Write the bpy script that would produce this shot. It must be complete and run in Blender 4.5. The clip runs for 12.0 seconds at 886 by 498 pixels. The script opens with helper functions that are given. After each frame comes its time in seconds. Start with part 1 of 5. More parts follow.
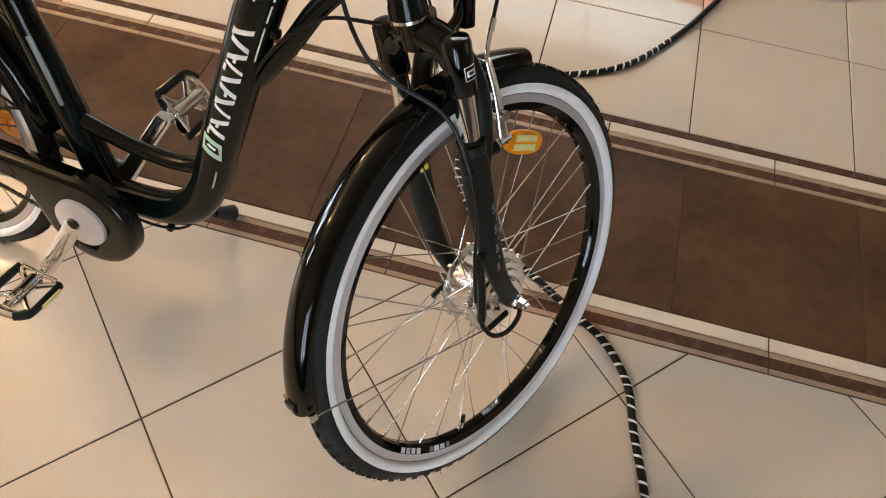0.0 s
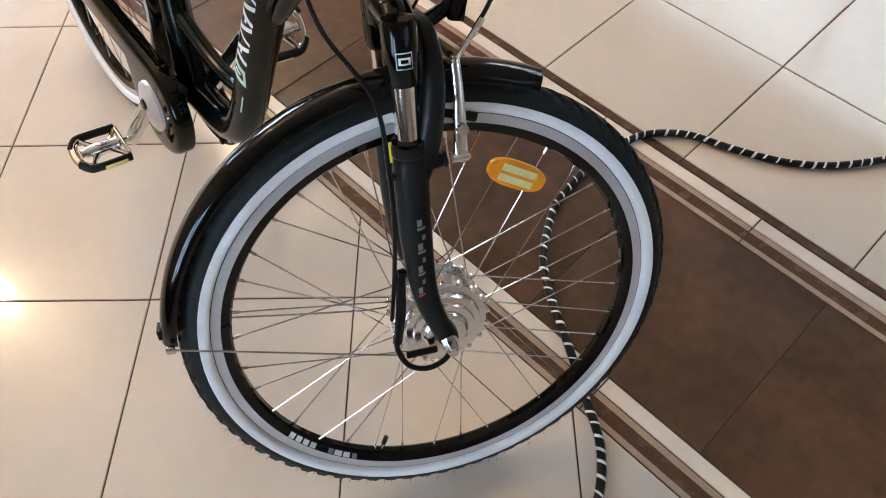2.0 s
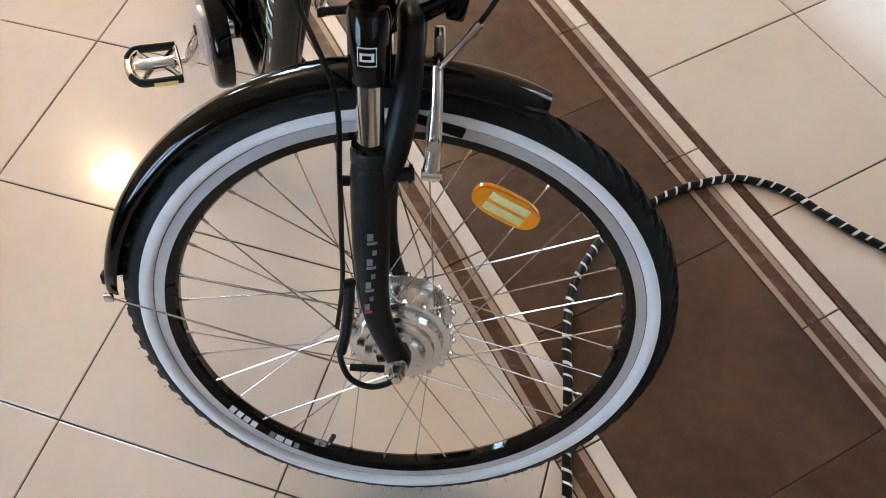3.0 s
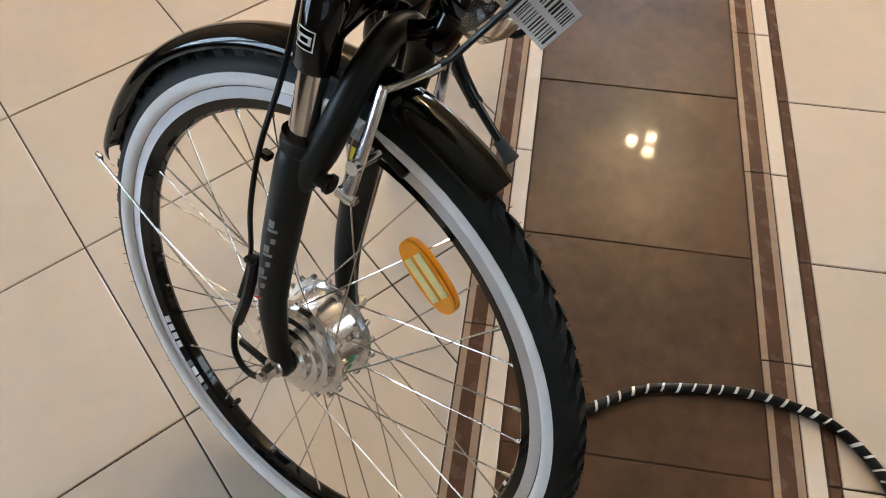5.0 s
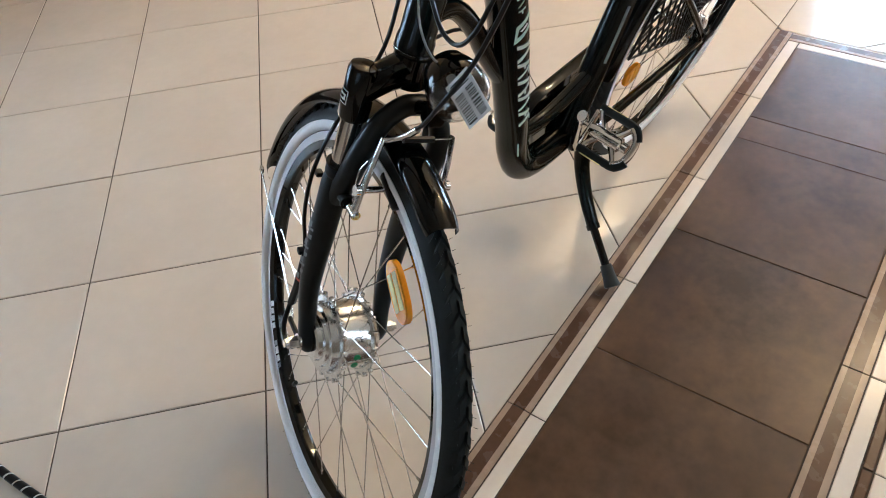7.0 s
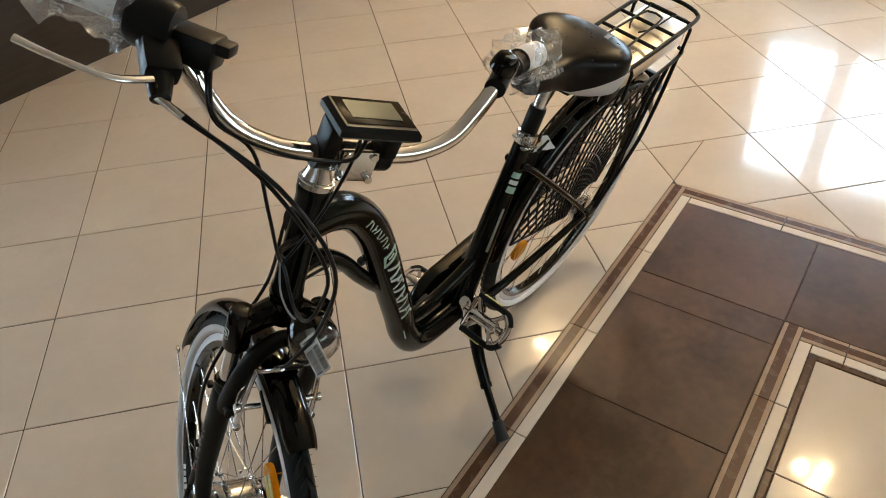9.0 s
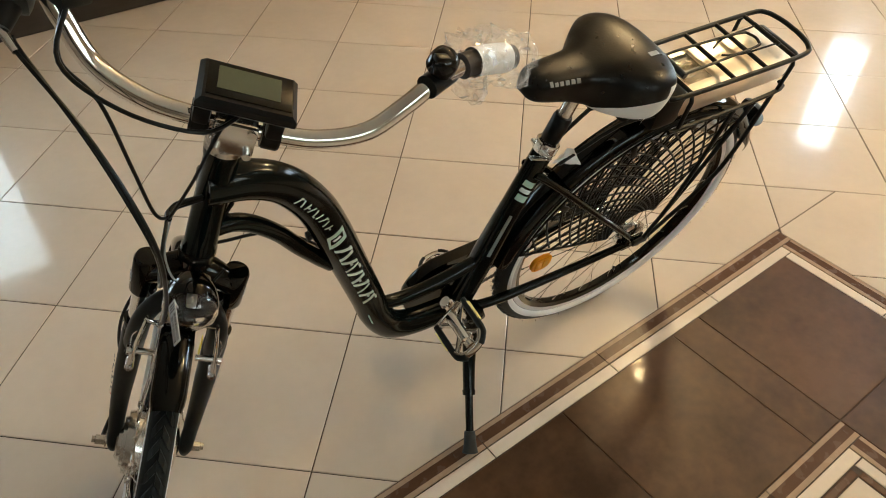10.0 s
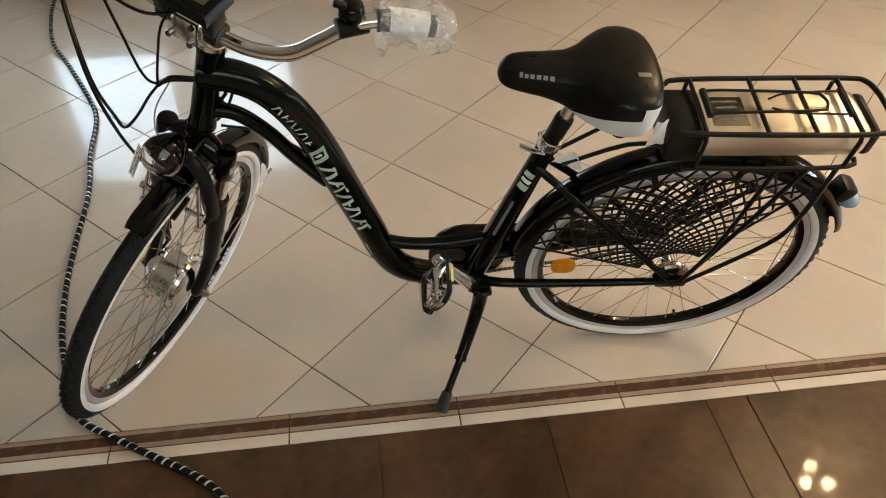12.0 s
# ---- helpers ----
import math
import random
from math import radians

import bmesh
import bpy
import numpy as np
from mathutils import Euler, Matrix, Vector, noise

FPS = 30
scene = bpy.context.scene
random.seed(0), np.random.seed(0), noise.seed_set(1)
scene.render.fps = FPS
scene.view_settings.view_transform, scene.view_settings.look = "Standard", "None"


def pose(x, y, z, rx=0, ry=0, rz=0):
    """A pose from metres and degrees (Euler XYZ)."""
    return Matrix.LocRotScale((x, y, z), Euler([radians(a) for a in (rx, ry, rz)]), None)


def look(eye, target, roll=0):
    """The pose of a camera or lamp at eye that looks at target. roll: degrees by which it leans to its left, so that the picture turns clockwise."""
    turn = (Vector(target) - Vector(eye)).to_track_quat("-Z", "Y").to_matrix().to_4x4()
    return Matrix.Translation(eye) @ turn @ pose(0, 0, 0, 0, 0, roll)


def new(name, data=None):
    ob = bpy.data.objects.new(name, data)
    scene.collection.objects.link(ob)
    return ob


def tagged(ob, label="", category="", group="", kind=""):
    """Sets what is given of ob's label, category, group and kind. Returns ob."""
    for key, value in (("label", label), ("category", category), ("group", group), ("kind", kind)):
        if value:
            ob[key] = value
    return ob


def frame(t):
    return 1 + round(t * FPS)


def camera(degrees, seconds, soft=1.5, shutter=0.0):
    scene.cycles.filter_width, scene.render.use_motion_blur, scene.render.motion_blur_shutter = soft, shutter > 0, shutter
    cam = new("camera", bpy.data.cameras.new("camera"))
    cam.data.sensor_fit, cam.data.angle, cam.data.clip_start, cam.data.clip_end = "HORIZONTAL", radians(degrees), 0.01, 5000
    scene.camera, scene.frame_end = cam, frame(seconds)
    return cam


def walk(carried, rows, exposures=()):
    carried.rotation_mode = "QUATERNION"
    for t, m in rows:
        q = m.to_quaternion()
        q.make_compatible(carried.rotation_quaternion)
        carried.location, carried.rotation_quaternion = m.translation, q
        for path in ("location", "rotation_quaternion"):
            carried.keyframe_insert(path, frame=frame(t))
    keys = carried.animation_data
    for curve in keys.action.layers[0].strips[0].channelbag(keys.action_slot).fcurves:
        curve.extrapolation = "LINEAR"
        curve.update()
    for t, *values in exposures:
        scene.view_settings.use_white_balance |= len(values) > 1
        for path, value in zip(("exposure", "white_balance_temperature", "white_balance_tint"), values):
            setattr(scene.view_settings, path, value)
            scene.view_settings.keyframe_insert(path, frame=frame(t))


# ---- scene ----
cam = camera(62.0, 12.0, soft=1.0)
PATH = [
    (0, (0.672, -0.864, 1.391), (0.489, 0.198, -0.294), 6.1),
    (0.5, (0.747, -0.794, 1.372), (0.37, 0.191, -0.328), 1.9),
    (1, (0.895, -0.733, 1.348), (0.288, 0.137, -0.348), -0.5),
    (1.5, (1.003, -0.681, 1.341), (0.282, 0.117, -0.344), -2.4),
    (2, (1.028, -0.586, 1.304), (0.224, 0.144, -0.376), -2.5),
    (2.5, (1.036, -0.44, 1.269), (0.205, 0.142, -0.454), -1.7),
    (3, (1.037, -0.357, 1.245), (0.119, 0.046, -0.487), -3.9),
    (3.2, (1.053, -0.325, 1.234), (0.062, -0.051, -0.482), -5.8),
    (4.8, (1.05, -0.076, 1.168), (-0.055, -0.196, -0.495), -2.1),
    (5, (1.017, -0.033, 1.17), (-0.057, -0.197, -0.51), -0.1),
    (5.5, (0.983, 0.059, 1.178), (-0.098, -0.267, -0.472), -3.2),
    (6, (1.012, 0.164, 1.142), (-0.051, -0.479, -0.425), -7.6),
    (6.5, (1.05, 0.269, 1.139), (0.052, -0.622, -0.348), -12.7),
    (7, (1.108, 0.352, 1.25), (0.007, -0.542, -0.161), -5.9),
    (7.2, (1.133, 0.372, 1.313), (-0.026, -0.521, -0.051), -4.0),
    (8.8, (1.074, 0.497, 1.53), (-0.197, -0.427, 0.292), -3.8),
    (9, (1.008, 0.498, 1.526), (-0.25, -0.403, 0.258), -3.0),
    (9.5, (0.868, 0.522, 1.515), (-0.353, -0.364, 0.202), -0.4),
    (10, (0.688, 0.667, 1.504), (-0.228, -0.504, 0.166), 0.8),
    (10.5, (0.539, 0.796, 1.52), (-0.101, -0.522, 0.157), -0.1),
    (11, (0.368, 0.786, 1.494), (-0.207, -0.545, 0.117), 4.3),
    (11.5, (0.283, 0.842, 1.509), (-0.106, -0.558, 0.134), 3.6),
    (12, (0.217, 1.03, 1.528), (-0.012, -0.438, 0.189), 1.4),
]
EXPOSURE = [(0.0, 1.20, 5800, 6), (0.5, 1.26, 5300, 4), (1.0, 1.28, 5100, 4), (3.0, 1.25, 5050, 5), (5.5, 1.20, 5350, 2), (7.0, 1.14, 4950, 1), (9.0, 0.56, 5450, -1), (10.5, 0.80, 5850, -4), (11.0, 0.74, 5550, -3), (12.0, 0.70, 5600, -1)]
walk(cam, [(t, look(eye, target, roll)) for t, eye, target, roll in PATH], EXPOSURE)

# ---- world and light ----
world = bpy.data.worlds.new("world")
scene.world = world
world.use_nodes = True
wn = world.node_tree
sky = wn.nodes.new("ShaderNodeTexSky")
sky.sky_type, sky.sun_disc = "NISHITA", False
sky.sun_elevation, sky.sun_rotation = radians(38), radians(200)
wn.links.new(sky.outputs["Color"], wn.nodes["Background"].inputs["Color"])
wn.nodes["Background"].inputs["Strength"].default_value = 0.1


def point_lamp(name, place, watts, colour, radius):
    data = bpy.data.lights.new(name, "POINT")
    data.energy, data.color, data.shadow_soft_size = watts, colour, radius
    ob = new(name, data)
    ob.location = place
    return ob


WARM = (1.0, 0.62, 0.29)
LAMPS = [(-2.42, 0.80), (-2.50, -1.08)]
for lx, ly in LAMPS:
    for k in range(3):
        a = radians(120 * k + 20)
        point_lamp("bulb_light", (lx + 0.08 * math.cos(a), ly + 0.08 * math.sin(a), 2.585), 18.0, WARM, 0.03)


# ---- materials ----
def material(name, colour, rough=0.5, metal=0.0, vary=0.0, scale=8.0, bump=0.0, bump_scale=60.0, coat=0.0, rough_vary=0.0,
             object_vary=0.0, stretch=None, transmission=0.0, ior=1.5, second=None, spec=0.5, coat_rough=0.05):
    """A Principled material with colour, gloss and relief that vary at two scales."""
    m = bpy.data.materials.new(name)
    m.use_nodes = True
    n, l = m.node_tree.nodes, m.node_tree.links
    b = n["Principled BSDF"]
    b.inputs["Base Color"].default_value = (*colour, 1)
    b.inputs["Roughness"].default_value = rough
    b.inputs["Metallic"].default_value = metal
    b.inputs["Coat Weight"].default_value = coat
    b.inputs["Coat Roughness"].default_value = coat_rough
    b.inputs["IOR"].default_value = ior
    b.inputs["Transmission Weight"].default_value = transmission
    b.inputs["Specular IOR Level"].default_value = spec
    tc = n.new("ShaderNodeTexCoord")
    src = tc.outputs["Object"]
    if object_vary:
        info = n.new("ShaderNodeObjectInfo")
        shift = n.new("ShaderNodeVectorMath")
        shift.operation = "MULTIPLY_ADD"
        shift.inputs[1].default_value = (37.0, 61.0, 23.0)
        l.new(info.outputs["Random"], shift.inputs[0])
        l.new(tc.outputs["Object"], shift.inputs[2])
        src = shift.outputs["Vector"]
    if stretch:
        mp = n.new("ShaderNodeMapping")
        mp.inputs["Scale"].default_value = stretch
        l.new(src, mp.inputs["Vector"])
        src = mp.outputs["Vector"]

    def noise_tex(s, detail=5.0, rough_=0.55):
        t = n.new("ShaderNodeTexNoise")
        t.inputs["Scale"].default_value, t.inputs["Detail"].default_value, t.inputs["Roughness"].default_value = s, detail, rough_
        l.new(src, t.inputs["Vector"])
        return t

    if vary or object_vary or second:
        big, fine = noise_tex(scale), noise_tex(scale * 9.0, 3.0)
        add = n.new("ShaderNodeMath")
        add.operation = "MULTIPLY_ADD"
        add.inputs[1].default_value = 0.35
        l.new(fine.outputs["Fac"], add.inputs[0])
        l.new(big.outputs["Fac"], add.inputs[2])
        ramp = n.new("ShaderNodeValToRGB")
        lo = tuple(c * (1 - vary) for c in colour)
        hi = second or tuple(min(1.0, c * (1 + vary)) for c in colour)
        ramp.color_ramp.elements[0].position, ramp.color_ramp.elements[1].position = 0.45, 0.95
        ramp.color_ramp.elements[0].color, ramp.color_ramp.elements[1].color = (*lo, 1), (*hi, 1)
        l.new(add.outputs[0], ramp.inputs["Fac"])
        out = ramp.outputs["Color"]
        if object_vary:
            hsv = n.new("ShaderNodeHueSaturation")
            mr = n.new("ShaderNodeMapRange")
            mr.inputs["To Min"].default_value, mr.inputs["To Max"].default_value = 1 - object_vary, 1 + object_vary
            l.new(info.outputs["Random"], mr.inputs["Value"])
            l.new(mr.outputs["Result"], hsv.inputs["Value"])
            l.new(out, hsv.inputs["Color"])
            out = hsv.outputs["Color"]
        l.new(out, b.inputs["Base Color"])
    if rough_vary:
        rt = noise_tex(scale * 2.3)
        mr = n.new("ShaderNodeMapRange")
        mr.inputs["From Min"].default_value, mr.inputs["From Max"].default_value = 0.3, 0.7
        mr.inputs["To Min"].default_value, mr.inputs["To Max"].default_value = max(0.02, rough - rough_vary), rough + rough_vary
        l.new(rt.outputs["Fac"], mr.inputs["Value"])
        l.new(mr.outputs["Result"], b.inputs["Roughness"])
    if bump:
        bt = noise_tex(bump_scale, 4.0)
        bp = n.new("ShaderNodeBump")
        bp.inputs["Strength"].default_value, bp.inputs["Distance"].default_value = bump, 0.002
        l.new(bt.outputs["Fac"], bp.inputs["Height"])
        l.new(bp.outputs["Normal"], b.inputs["Normal"])
    return m


CREAM = material("cream_tile", (0.61, 0.52, 0.42), 0.20, vary=0.06, scale=3.0, rough_vary=0.04, object_vary=0.03, bump=0.03, bump_scale=9, coat=0.5, coat_rough=0.055, spec=0.22)
BROWN = material("brown_tile", (0.068, 0.032, 0.0145), 0.36, vary=0.32, scale=4.0, rough_vary=0.08, object_vary=0.10, bump=0.05, bump_scale=30,
                 second=(0.126, 0.064, 0.031), coat=0.26, coat_rough=0.035, spec=0.22)
TAN = material("tan_listel", (0.37, 0.26, 0.18), 0.26, spec=0.22, vary=0.08, scale=12, rough_vary=0.04)
LISTEL = material("brown_listel", (0.095, 0.050, 0.031), 0.26, spec=0.22, vary=0.15, scale=12, rough_vary=0.04)
PALE = material("pale_listel", (0.70, 0.60, 0.49), 0.24, spec=0.22, vary=0.05, scale=9, rough_vary=0.04, object_vary=0.03)
GROUT = material("dark_grout", (0.055, 0.036, 0.024), 0.85, vary=0.25, scale=25, bump=0.3, bump_scale=200)
BROWNGROUT = material("brown_grout", (0.040, 0.020, 0.011), 0.8, vary=0.2, scale=25, bump=0.3, bump_scale=200)
PLASTER = material("wall_plaster", (0.30, 0.25, 0.19), 0.8, vary=0.04, scale=2, bump=0.1, bump_scale=90)
CEIL = material("ceiling_paint", (0.45, 0.41, 0.35), 0.85, vary=0.03, scale=2)
DARKWOOD = material("dark_panel", (0.028, 0.019, 0.013), 0.4, vary=0.3, scale=6, stretch=(1, 8, 8), bump=0.1)
FRAMEW = material("window_paint", (0.78, 0.77, 0.74), 0.35, vary=0.03, scale=5)
BLACK = material("black_paint", (0.0018, 0.0042, 0.0038), 0.15, coat=0.1, spec=0.21, rough_vary=0.03, scale=5)
GLOSSBLACK = material("gloss_black", (0.0015, 0.0022, 0.002), 0.055, spec=0.34, rough_vary=0.015, scale=3)
MATBLACK = material("satin_black", (0.007, 0.0085, 0.0085), 0.38, spec=0.25, vary=0.15, scale=20, bump=0.06, bump_scale=300)
PLASTIC = material("black_plastic", (0.0035, 0.0040, 0.0040), 0.34, spec=0.25, vary=0.2, scale=30, bump=0.08, bump_scale=400)
RUBBER = material("tyre_rubber", (0.010, 0.0125, 0.0125), 0.55, spec=0.25, vary=0.3, scale=30, bump=0.15, bump_scale=250)
FOOT = material("foot_rubber", (0.02, 0.022, 0.022), 0.6, vary=0.3, scale=40, bump=0.2, bump_scale=300)
WHITEWALL = material("whitewall", (0.90, 0.90, 0.90), 0.45, vary=0.05, scale=25, bump=0.05)
CHROME = material("chrome", (0.80, 0.78, 0.75), 0.09, 1.0, rough_vary=0.03, scale=20)
STEEL = material("steel", (0.64, 0.63, 0.61), 0.19, 1.0, rough_vary=0.05, scale=30)
ALU = material("cast_aluminium", (0.78, 0.78, 0.77), 0.19, 1.0, vary=0.06, scale=30, rough_vary=0.06, bump=0.05, bump_scale=150)
BRUSHED = material("brushed_rim", (0.66, 0.66, 0.69), 0.33, 0.7, vary=0.03, scale=6, rough_vary=0.02)
DARKSTEEL = material("oiled_chain", (0.10, 0.09, 0.08), 0.4, 0.8, vary=0.2, scale=40)
SILVERBOX = material("silver_anodised", (0.82, 0.76, 0.66), 0.38, 1.0, vary=0.04, scale=14, rough_vary=0.05)
WHITE = material("white_print", (0.78, 0.80, 0.80), 0.45, vary=0.04, scale=40)
GREENPRINT = material("pale_green_print", (0.45, 0.62, 0.52), 0.45, vary=0.05, scale=40)
PALEPRINT = material("pale_print", (0.58, 0.66, 0.58), 0.45, vary=0.05, scale=40)
GREYPRINT = material("grey_print", (0.22, 0.23, 0.23), 0.45, vary=0.05, scale=40)
LEATHER = material("black_vinyl", (0.0035, 0.0038, 0.0038), 0.32, spec=0.22, vary=0.2, scale=30, bump=0.12, bump_scale=350, rough_vary=0.06)
WHITEVINYL = material("white_vinyl", (0.75, 0.74, 0.72), 0.4, vary=0.04, scale=20, bump=0.1, bump_scale=350)
ORANGE = material("orange_reflector", (1.0, 0.36, 0.004), 0.16, vary=0.10, scale=60, coat=0.4)
# amber paled towards yellow: the light that reflectors send back, put into the colour
AMBERGLINT = material("amber_prism_painted_glow", (1.0, 0.86, 0.34), 0.12, vary=0.08, scale=120, bump=0.5, bump_scale=700, coat=0.5)
YELLOW = material("yellow_sticker", (0.85, 0.72, 0.02), 0.4, vary=0.05, scale=60)
GREENDOT = material("green_dot", (0.005, 0.18, 0.045), 0.4, vary=0.1, scale=60)
REDMARK = material("red_mark", (0.45, 0.05, 0.02), 0.4)
PAPER = material("white_paper", (0.82, 0.81, 0.80), 0.6, vary=0.03, scale=30)
INK = material("black_ink", (0.012, 0.012, 0.012), 0.6)
SCREEN = material("grey_lcd", (0.10, 0.105, 0.065), 0.30, spec=0.12, vary=0.06, scale=20)
GRIP = material("brown_grip", (0.045, 0.034, 0.028), 0.55, vary=0.2, scale=60, bump=0.2, bump_scale=300)
CLEAR = material("clear_plastic", (0.92, 0.93, 0.93), 0.05, transmission=1.0, ior=1.45)
BRASS = material("warm_metal", (0.55, 0.40, 0.22), 0.25, 1.0, vary=0.1, scale=10)
MIRROR_DARK = material("dark_mirror", (0.045, 0.045, 0.048), 0.08, 1.0, rough_vary=0.02, scale=20)
BLUEFILM = material("pale_blue_film", (0.24, 0.33, 0.43), 0.18, vary=0.15, scale=30, coat=0.3)
TEAL = material("dark_teal_plastic", (0.006, 0.045, 0.055), 0.35, vary=0.15, scale=20, bump=0.05, bump_scale=300)
CABLEWHITE = material("white_sleeve", (0.74, 0.73, 0.70), 0.45, vary=0.1, scale=60)


def film_material():
    """Thin crumpled clear film: mostly clear, with gloss on its folds."""
    m = bpy.data.materials.new("clear_film")
    m.use_nodes = True
    n, l = m.node_tree.nodes, m.node_tree.links
    n.remove(n["Principled BSDF"])
    clear, gloss, white = n.new("ShaderNodeBsdfTransparent"), n.new("ShaderNodeBsdfGlossy"), n.new("ShaderNodeBsdfDiffuse")
    gloss.inputs["Roughness"].default_value = 0.12
    white.inputs["Color"].default_value = (0.85, 0.86, 0.87, 1)
    fold, ramp = n.new("ShaderNodeTexNoise"), n.new("ShaderNodeMapRange")
    fold.inputs["Scale"].default_value, fold.inputs["Detail"].default_value = 9, 2.5
    ramp.inputs["From Min"].default_value, ramp.inputs["From Max"].default_value = 0.46, 0.74
    ramp.inputs["To Min"].default_value, ramp.inputs["To Max"].default_value = 0.14, 0.55
    l.new(fold.outputs["Fac"], ramp.inputs["Value"])
    skin, mix = n.new("ShaderNodeMixShader"), n.new("ShaderNodeMixShader")
    skin.inputs["Fac"].default_value = 0.68
    l.new(gloss.outputs[0], skin.inputs[1]), l.new(white.outputs[0], skin.inputs[2])
    l.new(ramp.outputs["Result"], mix.inputs["Fac"])
    l.new(clear.outputs[0], mix.inputs[1]), l.new(skin.outputs[0], mix.inputs[2])
    bp = n.new("ShaderNodeBump")
    bp.inputs["Strength"].default_value, bp.inputs["Distance"].default_value = 0.45, 0.01
    l.new(fold.outputs["Fac"], bp.inputs["Height"]), l.new(bp.outputs["Normal"], gloss.inputs["Normal"])
    l.new(mix.outputs[0], n["Material Output"].inputs["Surface"])
    return m


FILM = film_material()


def glow(name, colour, strength):
    m = bpy.data.materials.new(name)
    m.use_nodes = True
    b = m.node_tree.nodes["Principled BSDF"]
    b.inputs["Base Color"].default_value = (*colour, 1)
    b.inputs["Emission Color"].default_value = (*colour, 1)
    b.inputs["Emission Strength"].default_value = strength
    return m


SKYGLOW = glow("daylight_backdrop", (0.86, 0.93, 1.0), 9.0)
SOUTHGLOW = glow("south_yard_backdrop", (0.86, 0.93, 1.0), 4.0)
# fill light for the added, unseen east and north windows
EASTFILL = glow("added_east_fill", (0.86, 0.93, 1.0), 0.25)
NORTHFILL = glow("added_north_fill", (0.95, 0.95, 0.90), 2.1)
LIT_RED = glow("lit_red_strip", (1.0, 0.05, 0.04), 0.9)
LIT_ORANGE = glow("lit_orange_strip", (1.0, 0.38, 0.05), 0.9)
BULB = glow("lit_bulb", (1.0, 0.62, 0.22), 22.0)


# ---- mesh helpers ----
def mesh_of(name, verts, faces, mats, smooth=True, index=None):
    me = bpy.data.meshes.new(name)
    me.from_pydata([tuple(v) for v in verts], [], faces)
    for m in mats if isinstance(mats, (list, tuple)) else [mats]:
        me.materials.append(m)
    if smooth:
        me.polygons.foreach_set("use_smooth", [True] * len(me.polygons))
    if index is not None:
        me.polygons.foreach_set("material_index", index)
    me.update()
    return me


def link(name, me, parent=None, m=None, label="", sharp=None):
    ob = new(name, me)
    if parent is not None:
        ob.parent = parent
    if m is not None:
        ob.matrix_basis = m
    if label:
        ob["label"] = label
    if sharp:
        me.set_sharp_from_angle(angle=radians(sharp))
    return ob


def part(name, bm, mat, parent, label="", m=None, sharp=35):
    me = bpy.data.meshes.new(name)
    bmesh.ops.recalc_face_normals(bm, faces=bm.faces)
    bm.to_mesh(me)
    bm.free()
    for x in mat if isinstance(mat, (list, tuple)) else [mat]:
        me.materials.append(x)
    me.polygons.foreach_set("use_smooth", [True] * len(me.polygons))
    return link(name, me, parent, m, label, sharp)


class Soup:
    """Collects simple solids into one mesh for one part."""

    def __init__(self):
        self.v, self.f, self.i = [], [], []

    def add(self, verts, faces, mat=0):
        o = len(self.v)
        self.v += [tuple(v) for v in verts]
        self.f += [tuple(k + o for k in f) for f in faces]
        self.i += [mat] * len(faces)
        return self

    def tube(self, pts, radius, seg=10, mat=0, closed=False, smooth_n=0, cap=True, squash=None):
        v, f = sweep(pts, radius, seg, closed, smooth_n, cap, squash)
        return self.add(v, f, mat)

    def box(self, size, m=None, mat=0, bevel=0.0):
        v, f = box_data(size, bevel)
        m = m or Matrix()
        return self.add([m @ Vector(p) for p in v], f, mat)

    def lathe(self, profile, seg=32, axis="y", m=None, mat=0, closed=False, arc=None):
        v, f = lathe_data(profile, seg, axis, closed, arc)
        m = m or Matrix()
        return self.add([m @ Vector(p) for p in v], f, mat)

    def put(self, name, mats, parent, label="", m=None, sharp=40):
        me = mesh_of(name, self.v, self.f, mats, True, self.i)
        bm = bmesh.new()
        bm.from_mesh(me)
        bmesh.ops.recalc_face_normals(bm, faces=bm.faces)
        bm.to_mesh(me)
        bm.free()
        return link(name, me, parent, m, label, sharp)


def curve_through(pts, n):
    """Catmull-Rom through the points, n steps a span."""
    p = [Vector(q) for q in pts]
    if n <= 1 or len(p) < 3:
        return p
    p = [p[0] * 2 - p[1]] + p + [p[-1] * 2 - p[-2]]
    out = []
    for i in range(1, len(p) - 2):
        a, b, c, d = p[i - 1:i + 3]
        for k in range(n):
            t = k / n
            out.append(0.5 * (2 * b + (c - a) * t + (2 * a - 5 * b + 4 * c - d) * t * t + (3 * b - a - 3 * c + d) * t ** 3))
    out.append(p[-2])
    return out


def frames_along(p, closed=False):
    """Tangent and two normals at each point, carried along without twist."""
    n = len(p)
    tang = []
    for i in range(n):
        a, b = (p[i - 1], p[(i + 1) % n]) if closed else (p[max(i - 1, 0)], p[min(i + 1, n - 1)])
        tang.append((b - a).normalized())
    side = tang[0].cross(Vector((0, 0, 1)))
    if side.length < 0.2:
        side = tang[0].cross(Vector((0, 1, 0)))
    side.normalize()
    out = []
    for t in tang:
        side = (side - t * side.dot(t)).normalized()
        out.append((t, side, side.cross(t)))
    return out


